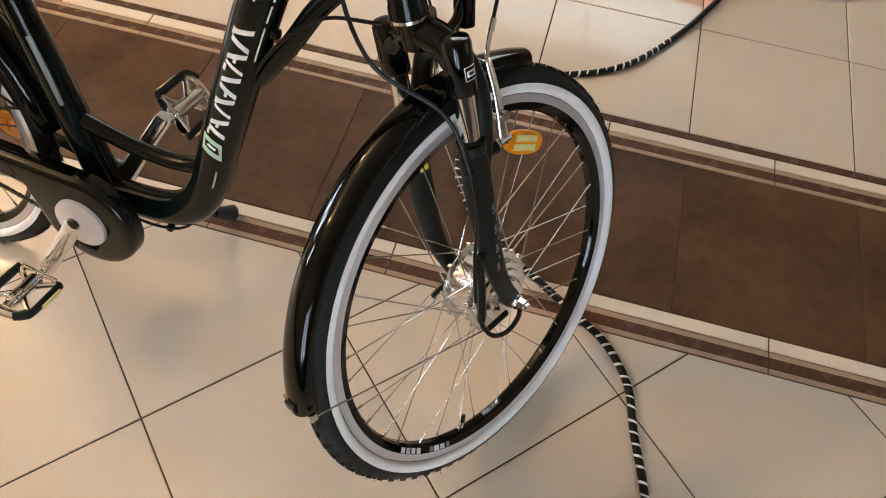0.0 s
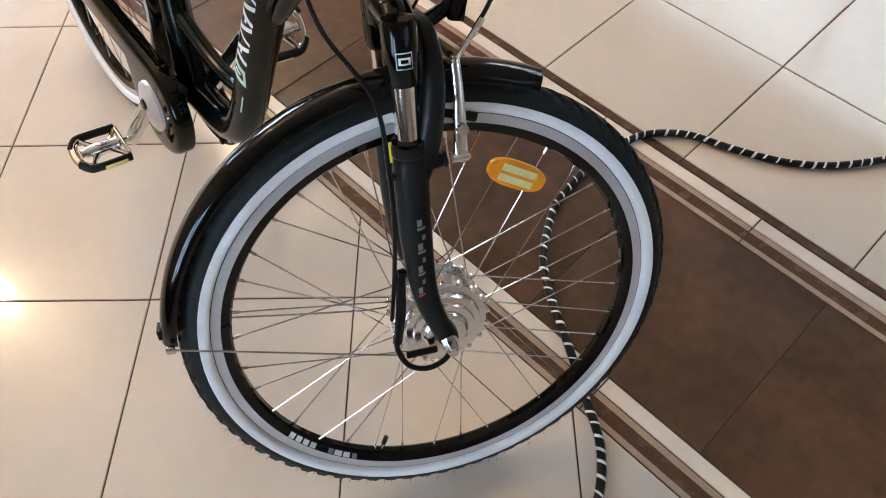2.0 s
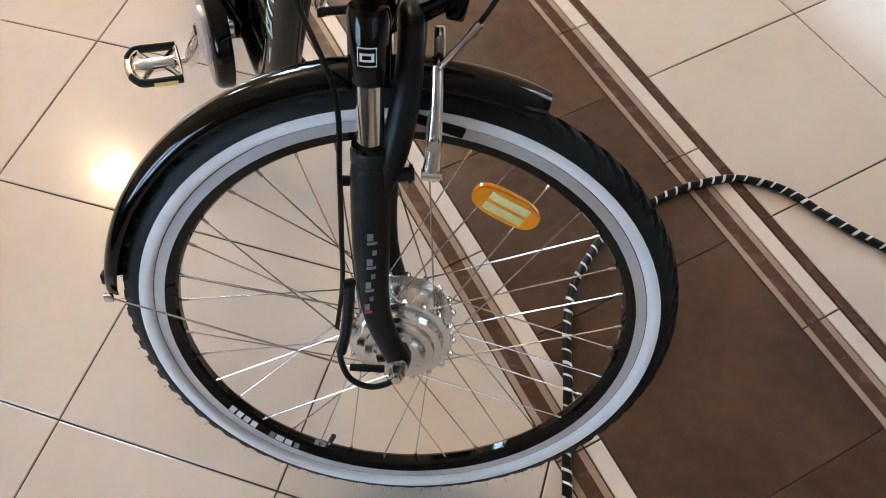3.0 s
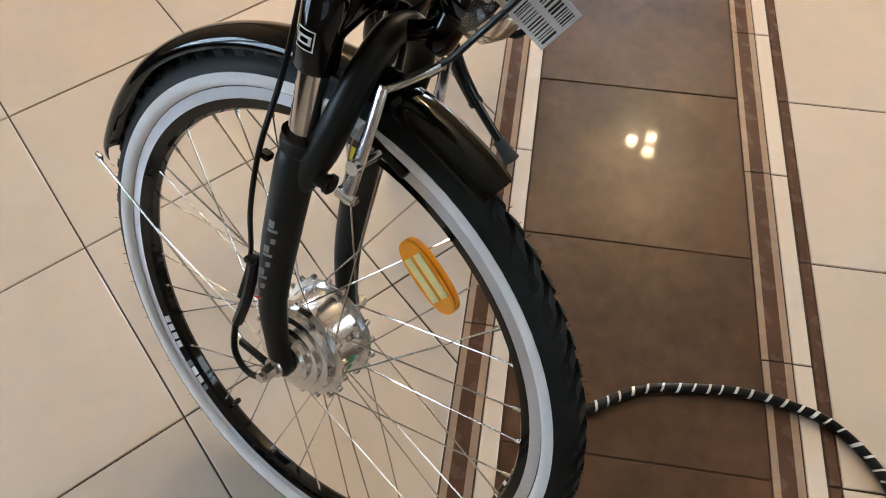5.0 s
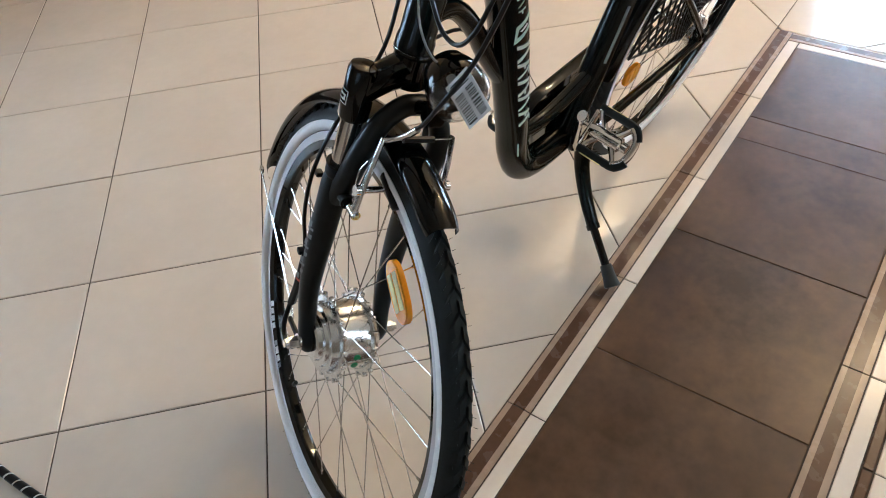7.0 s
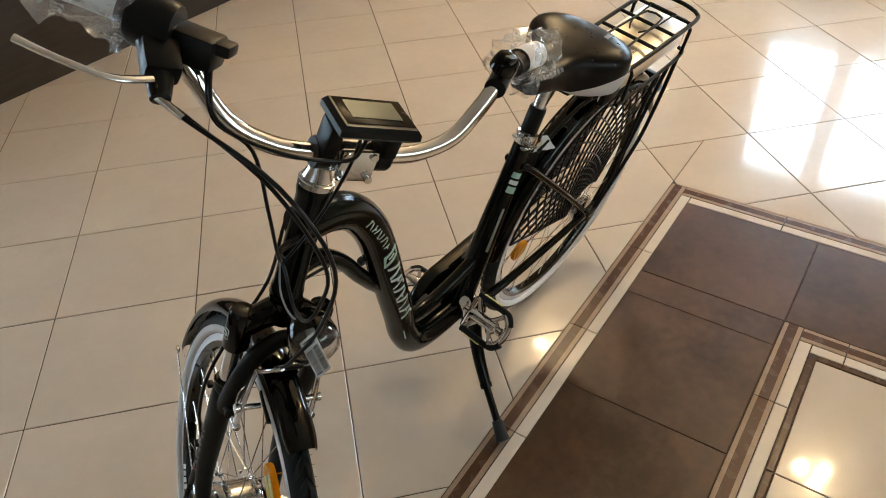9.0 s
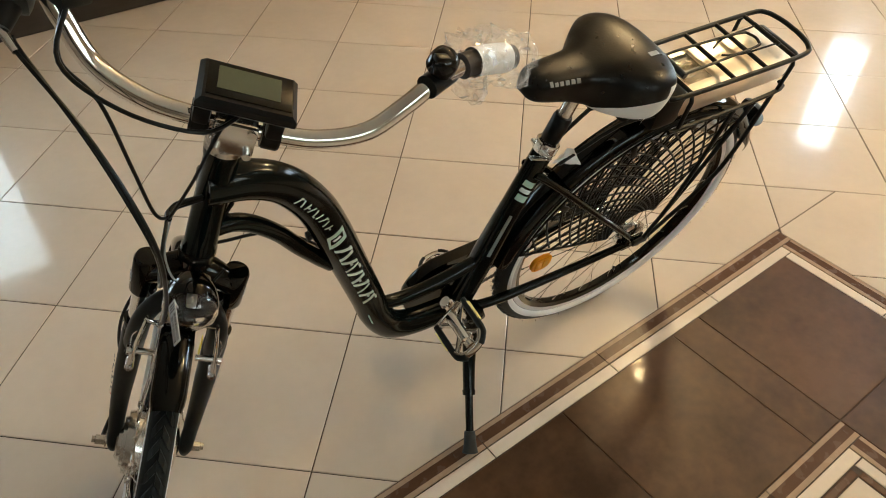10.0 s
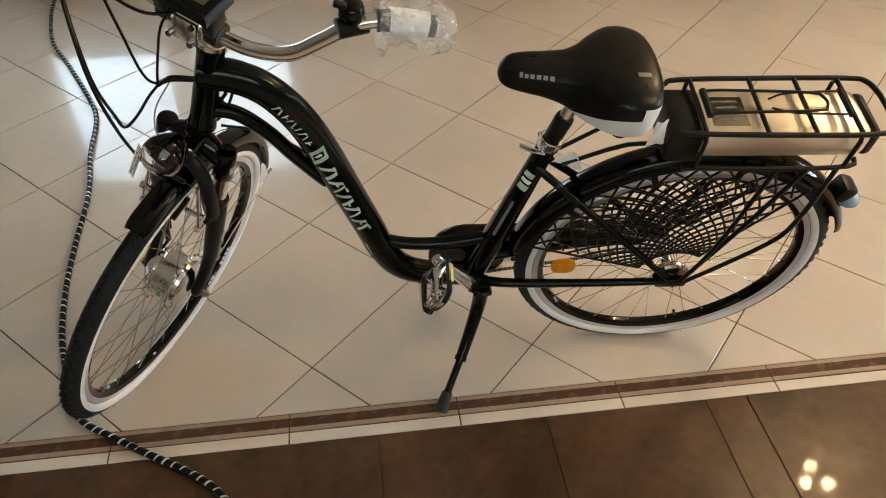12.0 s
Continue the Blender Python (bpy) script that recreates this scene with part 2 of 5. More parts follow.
def sweep(pts, radius, seg=10, closed=False, smooth_n=0, cap=True, squash=None):
    """A tube along points; radius: one number, or one for each given point; squash: (side, up) factors."""
    base = len(pts)
    p = curve_through(pts, smooth_n) if smooth_n > 1 else [Vector(q) for q in pts]
    n = len(p)
    if isinstance(radius, (int, float)):
        rad = [radius] * n
    else:
        rad = [float(np.interp(i * (base - 1) / max(n - 1, 1), range(base), radius)) for i in range(n)]
    fr = frames_along(p, closed)
    sx, sy = squash or (1, 1)
    verts, faces = [], []
    for q, r, (t, s, u) in zip(p, rad, fr):
        for k in range(seg):
            a = 2 * math.pi * k / seg
            verts.append(q + s * (r * sx * math.cos(a)) + u * (r * sy * math.sin(a)))
    for i in range(n if closed else n - 1):
        j = (i + 1) % n
        for k in range(seg):
            k2 = (k + 1) % seg
            faces.append((i * seg + k, i * seg + k2, j * seg + k2, j * seg + k))
    if cap and not closed:
        faces.append(tuple(range(seg - 1, -1, -1)))
        faces.append(tuple((n - 1) * seg + k for k in range(seg)))
    return verts, faces


def box_data(size, bevel=0.0):
    sx, sy, sz = [s / 2 for s in size]
    if not bevel:
        v = [(x, y, z) for x in (-sx, sx) for y in (-sy, sy) for z in (-sz, sz)]
        return v, [(0, 1, 3, 2), (4, 6, 7, 5), (0, 4, 5, 1), (2, 3, 7, 6), (0, 2, 6, 4), (1, 5, 7, 3)]
    bm = bmesh.new()
    bmesh.ops.create_cube(bm, size=1)
    bmesh.ops.scale(bm, vec=size, verts=bm.verts)
    bmesh.ops.bevel(bm, geom=bm.edges[:], offset=bevel, segments=2, profile=0.6, affect="EDGES")
    bm.verts.index_update()
    v, f = [q.co.copy() for q in bm.verts], [tuple(x.index for x in g.verts) for g in bm.faces]
    bm.free()
    return v, f


def lathe_data(profile, seg=32, axis="y", closed=False, arc=None):
    """Turns (radius, height) pairs round an axis; closed: the profile is a ring; arc: (from, to) degrees of a part turn."""
    n = len(profile)
    steps = seg + 1 if arc else seg
    verts, faces = [], []
    for i in range(steps):
        a = radians(arc[0] + (arc[1] - arc[0]) * i / seg) if arc else 2 * math.pi * i / seg
        c, s = math.cos(a), math.sin(a)
        for r, h in profile:
            verts.append({"y": (r * c, h, r * s), "z": (r * c, r * s, h), "x": (h, r * c, r * s)}[axis])
    for i in range(seg):
        j = (i + 1) % steps
        for k in range(n if closed else n - 1):
            k2 = (k + 1) % n
            faces.append((i * n + k, i * n + k2, j * n + k2, j * n + k))
    if arc and closed:
        faces.append(tuple(range(n)))
        faces.append(tuple(seg * n + k for k in range(n - 1, -1, -1)))
    return verts, faces


def empty(name, m):
    ob = new(name)
    ob.matrix_basis = m
    ob.empty_display_size = 0.05
    return ob


# ---- the room ----
def wall_with_openings(name, axis, at, thick, span, height, openings, label):
    """A wall across axis ('x' or 'y') at a place, built as blocks round its openings (from, to, sill, head)."""
    s = Soup()
    cuts = sorted({span[0], span[1], *[o[0] for o in openings], *[o[1] for o in openings]})
    for a, b in zip(cuts, cuts[1:]):
        gaps = sorted((o[2], o[3]) for o in openings if o[0] <= a and o[1] >= b)
        z = 0.0
        for lo, hi in gaps + [(height, height)]:
            if lo > z + 1e-4:
                c, d = (a + b) / 2, b - a
                if axis == "x":
                    s.box((thick, d, lo - z), Matrix.Translation((at, c, (lo + z) / 2)))
                else:
                    s.box((d, thick, lo - z), Matrix.Translation((c, at, (lo + z) / 2)))
            z = hi
    return tagged(s.put(name, PLASTER, None, sharp=20), label, "wall", kind="structure")


def window(name, axis, at, opening, mullions, transoms, label, post=None):
    """A painted window: frame, bars and panes in a wall's opening."""
    a, b, lo, hi = opening
    def place(u, z):
        return Matrix.Translation((at, u, z) if axis == "x" else (u, at, z))
    def size(du, dz, depth):
        return (depth, du, dz) if axis == "x" else (du, depth, dz)
    s = Soup()
    w = 0.06
    for u in (a + w / 2, b - w / 2):
        s.box(size(w, hi - lo, 0.07), place(u, (lo + hi) / 2), bevel=0.004)
    for z in (lo + w / 2, hi - w / 2):
        s.box(size(b - a - 2 * w, w, 0.07), place((a + b) / 2, z), bevel=0.004)
    win = tagged(s.put(name, FRAMEW, None), label, "window", kind="structure")
    if post:
        Soup().box(size(0.18 if axis == "y" else 0.13, hi - lo - 2 * w, 0.09), place(post, (lo + hi) / 2), bevel=0.004).put("middle_post", FRAMEW, win)
    us, zs = [a + w, *mullions, b - w], [lo + w, *transoms, hi - w]
    for u in mullions:
        Soup().box(size(0.045, hi - lo - 2 * w, 0.05), place(u, (lo + hi) / 2), bevel=0.004).put("mullion", FRAMEW, win)
    for z in transoms:
        for u0, u1 in zip(us, us[1:]):
            Soup().box(size(u1 - u0 - 0.05, 0.04, 0.045), place((u0 + u1) / 2, z), bevel=0.004).put("transom", FRAMEW, win)
    for u0, u1 in zip(us, us[1:]):
        for z0, z1 in zip(zs, zs[1:]):
            pane = Soup().box(size(u1 - u0 - 0.03, z1 - z0 - 0.03, 0.005), place((u0 + u1) / 2, (z0 + z1) / 2)).put("pane", CLEAR, win)
            pane.visible_shadow = False
    Soup().box(size(b - a + 0.06, 0.03, 0.16), place((a + b) / 2, lo - 0.015) @ Matrix.Translation((0.0, 0.0, 0.0)), bevel=0.005).put("window_sill", FRAMEW, win)
    return win


X0, X1, Y0, Y1, HIGH = -4.8, 4.6, -3.2, 3.8, 3.0
WEST = [(-0.54, 1.3, 0.9, 2.14), (-1.72, -1.33, 0.95, 1.98)]
SOUTH = [(0.50, 2.00, 0.47, 1.60)]
# unseen windows, added to light the bicycle and floor from east and north
EAST = [(-0.6, 1.4, 0.9, 2.2)]
NORTH = [(-1.6, 1.6, 1.5, 2.7)]
wall_with_openings("wall_west", "x", X0 - 0.1, 0.2, (Y0 - 0.2, Y1 + 0.2), HIGH, WEST, "cream plastered wall with two white paned windows")
wall_with_openings("wall_south", "y", Y0 - 0.1, 0.2, (X0, X1), HIGH, SOUTH, "cream plastered wall with a wide low window")
wall_with_openings("wall_north", "y", Y1 + 0.1, 0.2, (X0, X1), HIGH, NORTH, "unseen cream plastered wall with an added wide window")
wall_with_openings("wall_east", "x", X1 + 0.1, 0.2, (Y0 - 0.2, Y1 + 0.2), HIGH, EAST, "unseen cream plastered wall with an added wide window")
ceil = Soup().box((X1 - X0 + 0.4, Y1 - Y0 + 0.4, 0.15), Matrix.Translation(((X0 + X1) / 2, (Y0 + Y1) / 2, HIGH + 0.075))).put("ceiling", CEIL, None)
tagged(ceil, "plain off-white painted ceiling", "ceiling", kind="structure")
window("window_1", "x", X0 - 0.1, WEST[0], (0.66,), (1.45,), "white window with bright panes and a wide post", 0.065)
window("window_2", "x", X0 - 0.1, WEST[1], (), (), "small white window with one bright pane")
window("window_3", "y", Y0 - 0.1, SOUTH[0], (), (), "white low window with two bright panes", 1.20)
# the two added fill windows, never in view
window("window_4", "y", Y1 + 0.1, NORTH[0], (-0.8, 0.0, 0.8), (), "added unseen white wide window with four bright panes")
window("window_5", "x", X1 + 0.1, EAST[0], (0.05, 0.75), (), "added unseen white wide window with three bright panes")
for nm, size, place, mat in (("backdrop_east", (0.02, 2.4, 1.7), (X1 + 0.45, 0.4, 1.55), EASTFILL), ("backdrop_west", (0.02, 2.2, 1.6), (X0 - 0.45, 0.4, 1.51), SKYGLOW), ("backdrop_west_far", (0.02, 0.8, 1.5), (X0 - 0.45, -1.52, 1.46), SKYGLOW),
                             ("backdrop_south", (2.0, 0.02, 1.6), (1.25, Y0 - 0.45, 1.06), SOUTHGLOW), ("backdrop_north", (3.6, 0.02, 1.6), (0.0, Y1 + 0.45, 2.1), NORTHFILL)):
    tagged(Soup().box(size, Matrix.Translation(place)).put(nm, mat, None), "plain glowing panel standing in for daylight outside", "backdrop", kind="structure")
plinth = Soup().box((X1 - X0 - 0.02, 0.33, 0.42), Matrix.Translation(((X0 + X1) / 2, Y0 + 0.167, 0.212)), bevel=0.006).put("baseboard", DARKWOOD, None)
tagged(plinth, "dark brown wooden plinth along the wall", "baseboard", kind="structure")


def ceiling_lamp(place):
    """A small pendant with three lit globes."""
    x, y, z = place
    lamp = empty("ceiling_lamp", pose(x, y, z))
    tagged(lamp, "pendant ceiling lamp with three lit warm bulbs", "lamp", "pendant lamps")
    Soup().lathe([(0.0, 0.0), (0.07, -0.004), (0.07, -0.02), (0.02, -0.04), (0.0, -0.04)], 24, "z").put("canopy", BRASS, lamp)
    Soup().tube([(0, 0, -0.03), (0, 0, -0.31)], 0.006, 8).put("rod", BRASS, lamp)
    Soup().lathe([(0.0, -0.30), (0.025, -0.305), (0.03, -0.33), (0.012, -0.35), (0.0, -0.35)], 20, "z").put("hub", BRASS, lamp)
    for k in range(3):
        a = radians(120 * k + 20)
        c, s = math.cos(a), math.sin(a)
        arm = Soup().tube([(0.02 * c, 0.02 * s, -0.32), (0.035 * c, 0.035 * s, -0.36), (0.074 * c, 0.074 * s, -0.372), (0.08 * c, 0.08 * s, -0.390)], 0.005, 8, smooth_n=4).put("arm", BRASS, lamp)
        b = Soup().lathe([(0.0, 0.03), (0.016, 0.026), (0.026, 0.008), (0.024, -0.012), (0.012, -0.026), (0.0, -0.029)], 16, "z",
                         Matrix.Translation((0.08 * c, 0.08 * s, -0.415))).put("bulb", BULB, lamp)
        b.visible_shadow = False
    return lamp


for lx, ly in LAMPS:
    ceiling_lamp((lx, ly, HIGH))


# ---- the electric bicycle ----
LEAN_ANGLE, HEADING, SIZE = -12.5, -5.8, 0.978
bike = empty("bicycle", pose(-0.513, -0.246, 0.0, LEAN_ANGLE, 0, HEADING) @ Matrix.Scale(SIZE, 4))
tagged(bike, "glossy black step-through electric bicycle with whitewall tyres on a kickstand", "bicycle")

R_TYRE = 0.366
HEAD, TURN_LEFT = 72.1, 65.3
CROWN = Vector((1.004, 0.0, 0.8225))
_u = Vector((-math.cos(radians(HEAD)), 0, math.sin(radians(HEAD))))
_f = Vector((math.sin(radians(HEAD)), 0, math.cos(radians(HEAD))))
_rot = Matrix((_f, Vector((0, 1, 0)), _u)).transposed().to_4x4()
STEER = Matrix.Translation(CROWN) @ _rot @ Matrix.Rotation(radians(TURN_LEFT), 4, "Z")   # x ahead, y left, z up the steerer
FRONT_HUB = Vector((0.041, -0.005, -0.484))
FORK = STEER @ Matrix.Translation((0.009, -0.002, 0.0))
BIG = Matrix.Diagonal((1.04, 1.0, 1.04, 1.0))       # wheel size against the rim drawn below


def spoke_wheel(name, m, motor, label):
    """A wheel about its y axis: rim with brake track, whitewall tyre with tread, hub, 36 spokes, valve."""
    rim_profile = [(0.2855, -0.005), (0.2885, -0.010), (0.3000, -0.0135), (0.3000, -0.0138), (0.3128, -0.0138), (0.3128, -0.010), (0.308, -0.008),
                   (0.308, 0.008), (0.3128, 0.010), (0.3128, 0.0138), (0.3000, 0.0138), (0.3000, 0.0135), (0.2885, 0.010), (0.2855, 0.005)]
    s = Soup()
    v, f = lathe_data(rim_profile, 96, "y", True)
    per = len(rim_profile)
    s.add(v, f)
    s.i = [1 if (k % per) in (3, 9) else 0 for k in range(len(f))]
    wheel = s.put(name, [GLOSSBLACK, BRUSHED], bike, label, m, sharp=30)
    tyre = []
    for k in range(25):
        a = math.pi * (k / 24) - 0.0
        tyre.append((0.3215 + 0.0285 * max(0, math.sin(a)) ** 0.85 * 1.0, -0.0205 * math.cos(a) if 0 < k < 24 else (-0.0205 if k == 0 else 0.0205)))
    tyre = [(0.3120, -0.0105), (0.316, -0.017)] + tyre + [(0.316, 0.017), (0.3120, 0.0105)]
    Soup().lathe(tyre, 96, "y").put("tyre", RUBBER, wheel, "black rubber tyre")
    for sg in (-1, 1):
        band = [(0.3136, sg * 0.0128), (0.3152, sg * 0.0180), (0.3195, sg * 0.0214), (0.3245, sg * 0.0214), (0.3290, sg * 0.0209), (0.3290, sg * 0.0186), (0.316, sg * 0.0150)]
        Soup().lathe(band, 96, "y", closed=True).put("whitewall", WHITEWALL, wheel, "white tyre sidewall band")
    # slanting tread bars on both shoulders, and fine moulding hairs
    s, hairs = Soup(), Soup()
    count = 72
    for k in range(count):
        for sg in (-1, 1):
            a = 2 * math.pi * (k + (0.5 if sg > 0 else 0)) / count
            ring = []
            for w, lag in ((0.0010, 0.0), (0.009, 0.022), (0.0185, 0.050)):
                lift = 0.352 - 0.028 * (w / 0.0212) ** 2.6
                ring.append((a - lag * 1.5, sg * w, lift))
            wd = 0.027
            vv, ff = [], []
            for aa, y, r in ring:
                for da, up in ((-wd, -0.002), (-wd * 0.72, 0.0030), (wd * 0.72, 0.0030), (wd, -0.002)):
                    vv.append(((r + up) * math.cos(aa + da), y, (r + up) * math.sin(aa + da)))
            for q in range(2):
                for j in range(3):
                    ff.append((q * 4 + j, q * 4 + j + 1, q * 4 + 5 + j, q * 4 + 4 + j))
            ff += [(3, 2, 1, 0), (8, 9, 10, 11)]
            s.add(vv, ff)
            for q in range(2):
                r0, y0, aa = 0.3505 - 0.006 * random.random(), sg * (0.005 + 0.010 * random.random()), a + 0.02 + 0.04 * q
                d = Vector((math.cos(aa), sg * 0.5, math.sin(aa)))
                p = Vector((r0 * math.cos(aa), y0, r0 * math.sin(aa)))
                hairs.tube([p, p + d * 0.005], 0.0004, 3)
    tagged(s.put("tread", RUBBER, wheel, "slanted tread bars", sharp=25), kind="stuff")
    tagged(hairs.put("tyre_hairs", RUBBER, wheel), kind="stuff")
    # hub
    if motor:
        prof = [(0.0, -0.056), (0.028, -0.056), (0.032, -0.053), (0.034, -0.047), (0.043, -0.0465), (0.045, -0.041), (0.0535, -0.0405), (0.0555, -0.034),
                (0.0565, -0.029), (0.0655, -0.0285), (0.0665, -0.0265), (0.0655, -0.0245), (0.0575, -0.0235), (0.0565, -0.015), (0.0565, 0.015), (0.0575, 0.0235),
                (0.0655, 0.0245), (0.0665, 0.0265), (0.0655, 0.0285), (0.0565, 0.029), (0.054, 0.037), (0.040, 0.047), (0.018, 0.052), (0.0, 0.052)]
        hub = Soup().lathe(prof, 72, "y").put("hub_motor", ALU, wheel, "polished aluminium motor hub", sharp=25)
        fl, fy, off = 0.062, 0.0265, radians(38)
        for sg in (-1, 1):
            for k in range(18):
                a = 2 * math.pi * (k + 0.25) / 18
                Soup().lathe([(0.0, -0.0045), (0.0035, -0.004), (0.004, 0.0), (0.0035, 0.004), (0.0, 0.0045)], 8, "y",
                             Matrix.Translation((0.0675 * math.cos(a), sg * 0.0265, 0.0675 * math.sin(a)))).put("spoke_seat", ALU, wheel)
        for k, z in enumerate((0.0, -0.017)):
            a = radians(8) + z / 0.0565
            Soup().lathe([(0.0, 0.0009), (0.0055, 0.0008), (0.0058, 0.0)], 14, "x",
                         Matrix.Rotation(-a, 4, "Y") @ Matrix.Translation((0.0567, 0.002 - 0.001 * k, 0.0))).put("green_sticker", GREENDOT, wheel, "round green sticker")
        mark = bpy.data.curves.new("mark", "FONT")
        mark.body, mark.size, mark.align_x, mark.align_y = "CE", 0.013, "CENTER", "CENTER"
        tmp = bpy.data.objects.new("mark", mark)
        scene.collection.objects.link(tmp)
        me = bpy.data.meshes.new_from_object(tmp.evaluated_get(bpy.context.evaluated_depsgraph_get()))
        bpy.data.objects.remove(tmp)
        me.materials.clear()
        me.materials.append(INK)
        a = radians(-52)
        # letters read along the axle, lying on the drum
        for vtx in me.vertices:
            x, y = vtx.co.x, vtx.co.y
            ang = radians(38) + y / 0.0568
            vtx.co = (0.0570 * math.cos(ang), x + 0.004, 0.0570 * math.sin(ang))
        link("certification_mark", me, wheel, None, "small black certification letters")
        nut = 0.097
    else:
        prof = [(0.0, -0.06), (0.012, -0.06), (0.014, -0.04), (0.026, -0.038), (0.026, -0.033), (0.017, -0.030), (0.015, 0.0), (0.017, 0.028), (0.027, 0.031), (0.027, 0.036),
                (0.040, 0.038), (0.043, 0.042), (0.043, 0.052), (0.036, 0.056), (0.012, 0.058), (0.0, 0.06)]
        hub = Soup().lathe(prof, 40, "y").put("hub", ALU, wheel, "polished aluminium rear hub", sharp=25)
        fl, fy, off = 0.024, 0.034, radians(62)
        nut = 0.082
    for sg in (-1, 1):
        hexa = [(0.0, sg * (nut - 0.022)), (0.0095, sg * (nut - 0.022)), (0.0095, sg * (nut - 0.006)), (0.0065, sg * (nut - 0.005)), (0.0065, sg * nut), (0.0, sg * nut)]
        Soup().lathe(hexa, 6, "y").put("axle_nut", STEEL, wheel, "hexagonal steel axle nut", sharp=25)
        Soup().lathe([(0.0, sg * (nut - 0.025)), (0.0125, sg * (nut - 0.025)), (0.0125, sg * (nut - 0.0222)), (0.0, sg * (nut - 0.0222))], 20, "y").put("washer", STEEL, wheel)
    # spokes
    for k in range(36):
        sg = 1 if k % 2 else -1
        lead = 1 if (k // 2) % 2 else -1
        ar = 2 * math.pi * (k + 0.5) / 36
        ah = ar + lead * off
        p0 = Vector((fl * math.cos(ah), sg * fy, fl * math.sin(ah)))
        p1 = Vector((0.2880 * math.cos(ar), sg * 0.003, 0.2880 * math.sin(ar)))
        q = p1 + (p0 - p1).normalized() * 0.012
        s = Soup().tube([p0, q], 0.00105, 6)
        s.tube([q, p1], 0.0021, 6)
        s.put("spoke", STEEL, wheel, "")
    a = radians(VALVE if motor else 250)
    d = Vector((math.cos(a), 0, math.sin(a)))
    s = Soup().tube([d * 0.290, d * 0.272], 0.0032, 10).tube([d * 0.272, d * 0.266], 0.0042, 10, mat=1).tube([d * 0.266, d * 0.258], 0.0040, 10, mat=1)
    s.put("valve", [STEEL, PLASTIC], wheel, "steel valve with black cap")
    return wheel


VALVE = 247.5
# ---- frame ----
MAIN = [(x + 0.044, y, z + 0.006) for x, y, z in [(0.935, 0, 0.946), (0.872, 0, 0.932), (0.820, 0, 0.897), (0.775, 0, 0.830), (0.742, 0, 0.745), (0.703, 0, 0.62), (0.667, 0, 0.505), (0.640, 0, 0.415), (0.600, 0, 0.345),
        (0.535, 0, 0.312), (0.42, 0, 0.302)]]
MAIN_R = [0.030, 0.030, 0.030, 0.031, 0.032, 0.032, 0.032, 0.032, 0.032, 0.031, 0.030]
s = Soup()
s.tube(MAIN, MAIN_R, 20, smooth_n=6, squash=(0.92, 1.06))
h0, h1 = CROWN + _u * 0.004, CROWN + _u * 0.202
s.tube([h0, h0 + _u * 0.012, h0 + _u * 0.02, h1 - _u * 0.02, h1 - _u * 0.012, h1], [0.0255, 0.0255, 0.0235, 0.0235, 0.0255, 0.0255], 24)
s.tube([(0.996, 0, 0.861), (0.950, 0, 0.859), (0.917, 0, 0.839), (0.879, 0, 0.795), (0.845, 0, 0.740), (0.809, 0, 0.687), (0.789, 0, 0.657)], [0.015, 0.0145, 0.0145, 0.0145, 0.0145, 0.014, 0.012], 14, smooth_n=5)
s.tube([(0.708, 0, 0.486), (0.676, 0, 0.454), (0.612, 0, 0.437), (0.532, 0, 0.441), (0.436, 0, 0.462)], 0.0150, 14, smooth_n=5)
SEAT0, SEAT1 = Vector((0.468, 0, 0.312)), Vector((0.341, 0, 0.774))
s.tube([SEAT0, SEAT0.lerp(SEAT1, 0.35), SEAT0.lerp(SEAT1, 0.6), SEAT1], [0.029, 0.0275, 0.0245, 0.0205], 20)
s.lathe([(0.0, -0.037), (0.021, -0.037), (0.0225, -0.035), (0.0225, 0.035), (0.021, 0.037), (0.0, 0.037)], 24, "y", Matrix.Translation(SEAT0))
for sg in (-1, 1):
    s.tube([(0.458, sg * 0.028, 0.322), (0.37, sg * 0.045, 0.332), (0.165, sg * 0.060, 0.352), (0.02, sg * 0.066, 0.364)], [0.0125, 0.0115, 0.010, 0.009], 12, smooth_n=4)
    s.tube([(0.364, sg * 0.016, 0.717), (0.322, sg * 0.030, 0.684), (0.155, sg * 0.056, 0.522), (0.015, sg * 0.067, 0.380)], [0.009, 0.009, 0.0085, 0.008], 12, smooth_n=4)
    s.box((0.055, 0.006, 0.045), Matrix.Translation((0.008, sg * 0.068, 0.368)), bevel=0.002)
for a, b in (((0.968, 0, 0.908), (0.946, 0, 0.866)), ((0.943, 0, 0.901), (0.966, 0, 0.870))):
    s.tube([a, b], 0.0035, 8)
frame_part = s.put("frame", BLACK, bike, "glossy black step-through aluminium frame", sharp=50)
Soup().tube([h1 - _u * 0.002, h1 + _u * 0.006, h1 + _u * 0.007, h1 + _u * 0.010], [0.0262, 0.0262, 0.024, 0.024], 24).put("head_bearing_cup", STEEL, bike, "silver upper bearing ring")
Soup().tube([h0 - _u * 0.004, h0], 0.0262, 24).put("head_bearing_cup", STEEL, bike, "silver lower bearing ring")

main_path = curve_through(MAIN, 6)
main_len = [0.0]
for a, b in zip(main_path, main_path[1:]):
    main_len.append(main_len[-1] + (b - a).length)


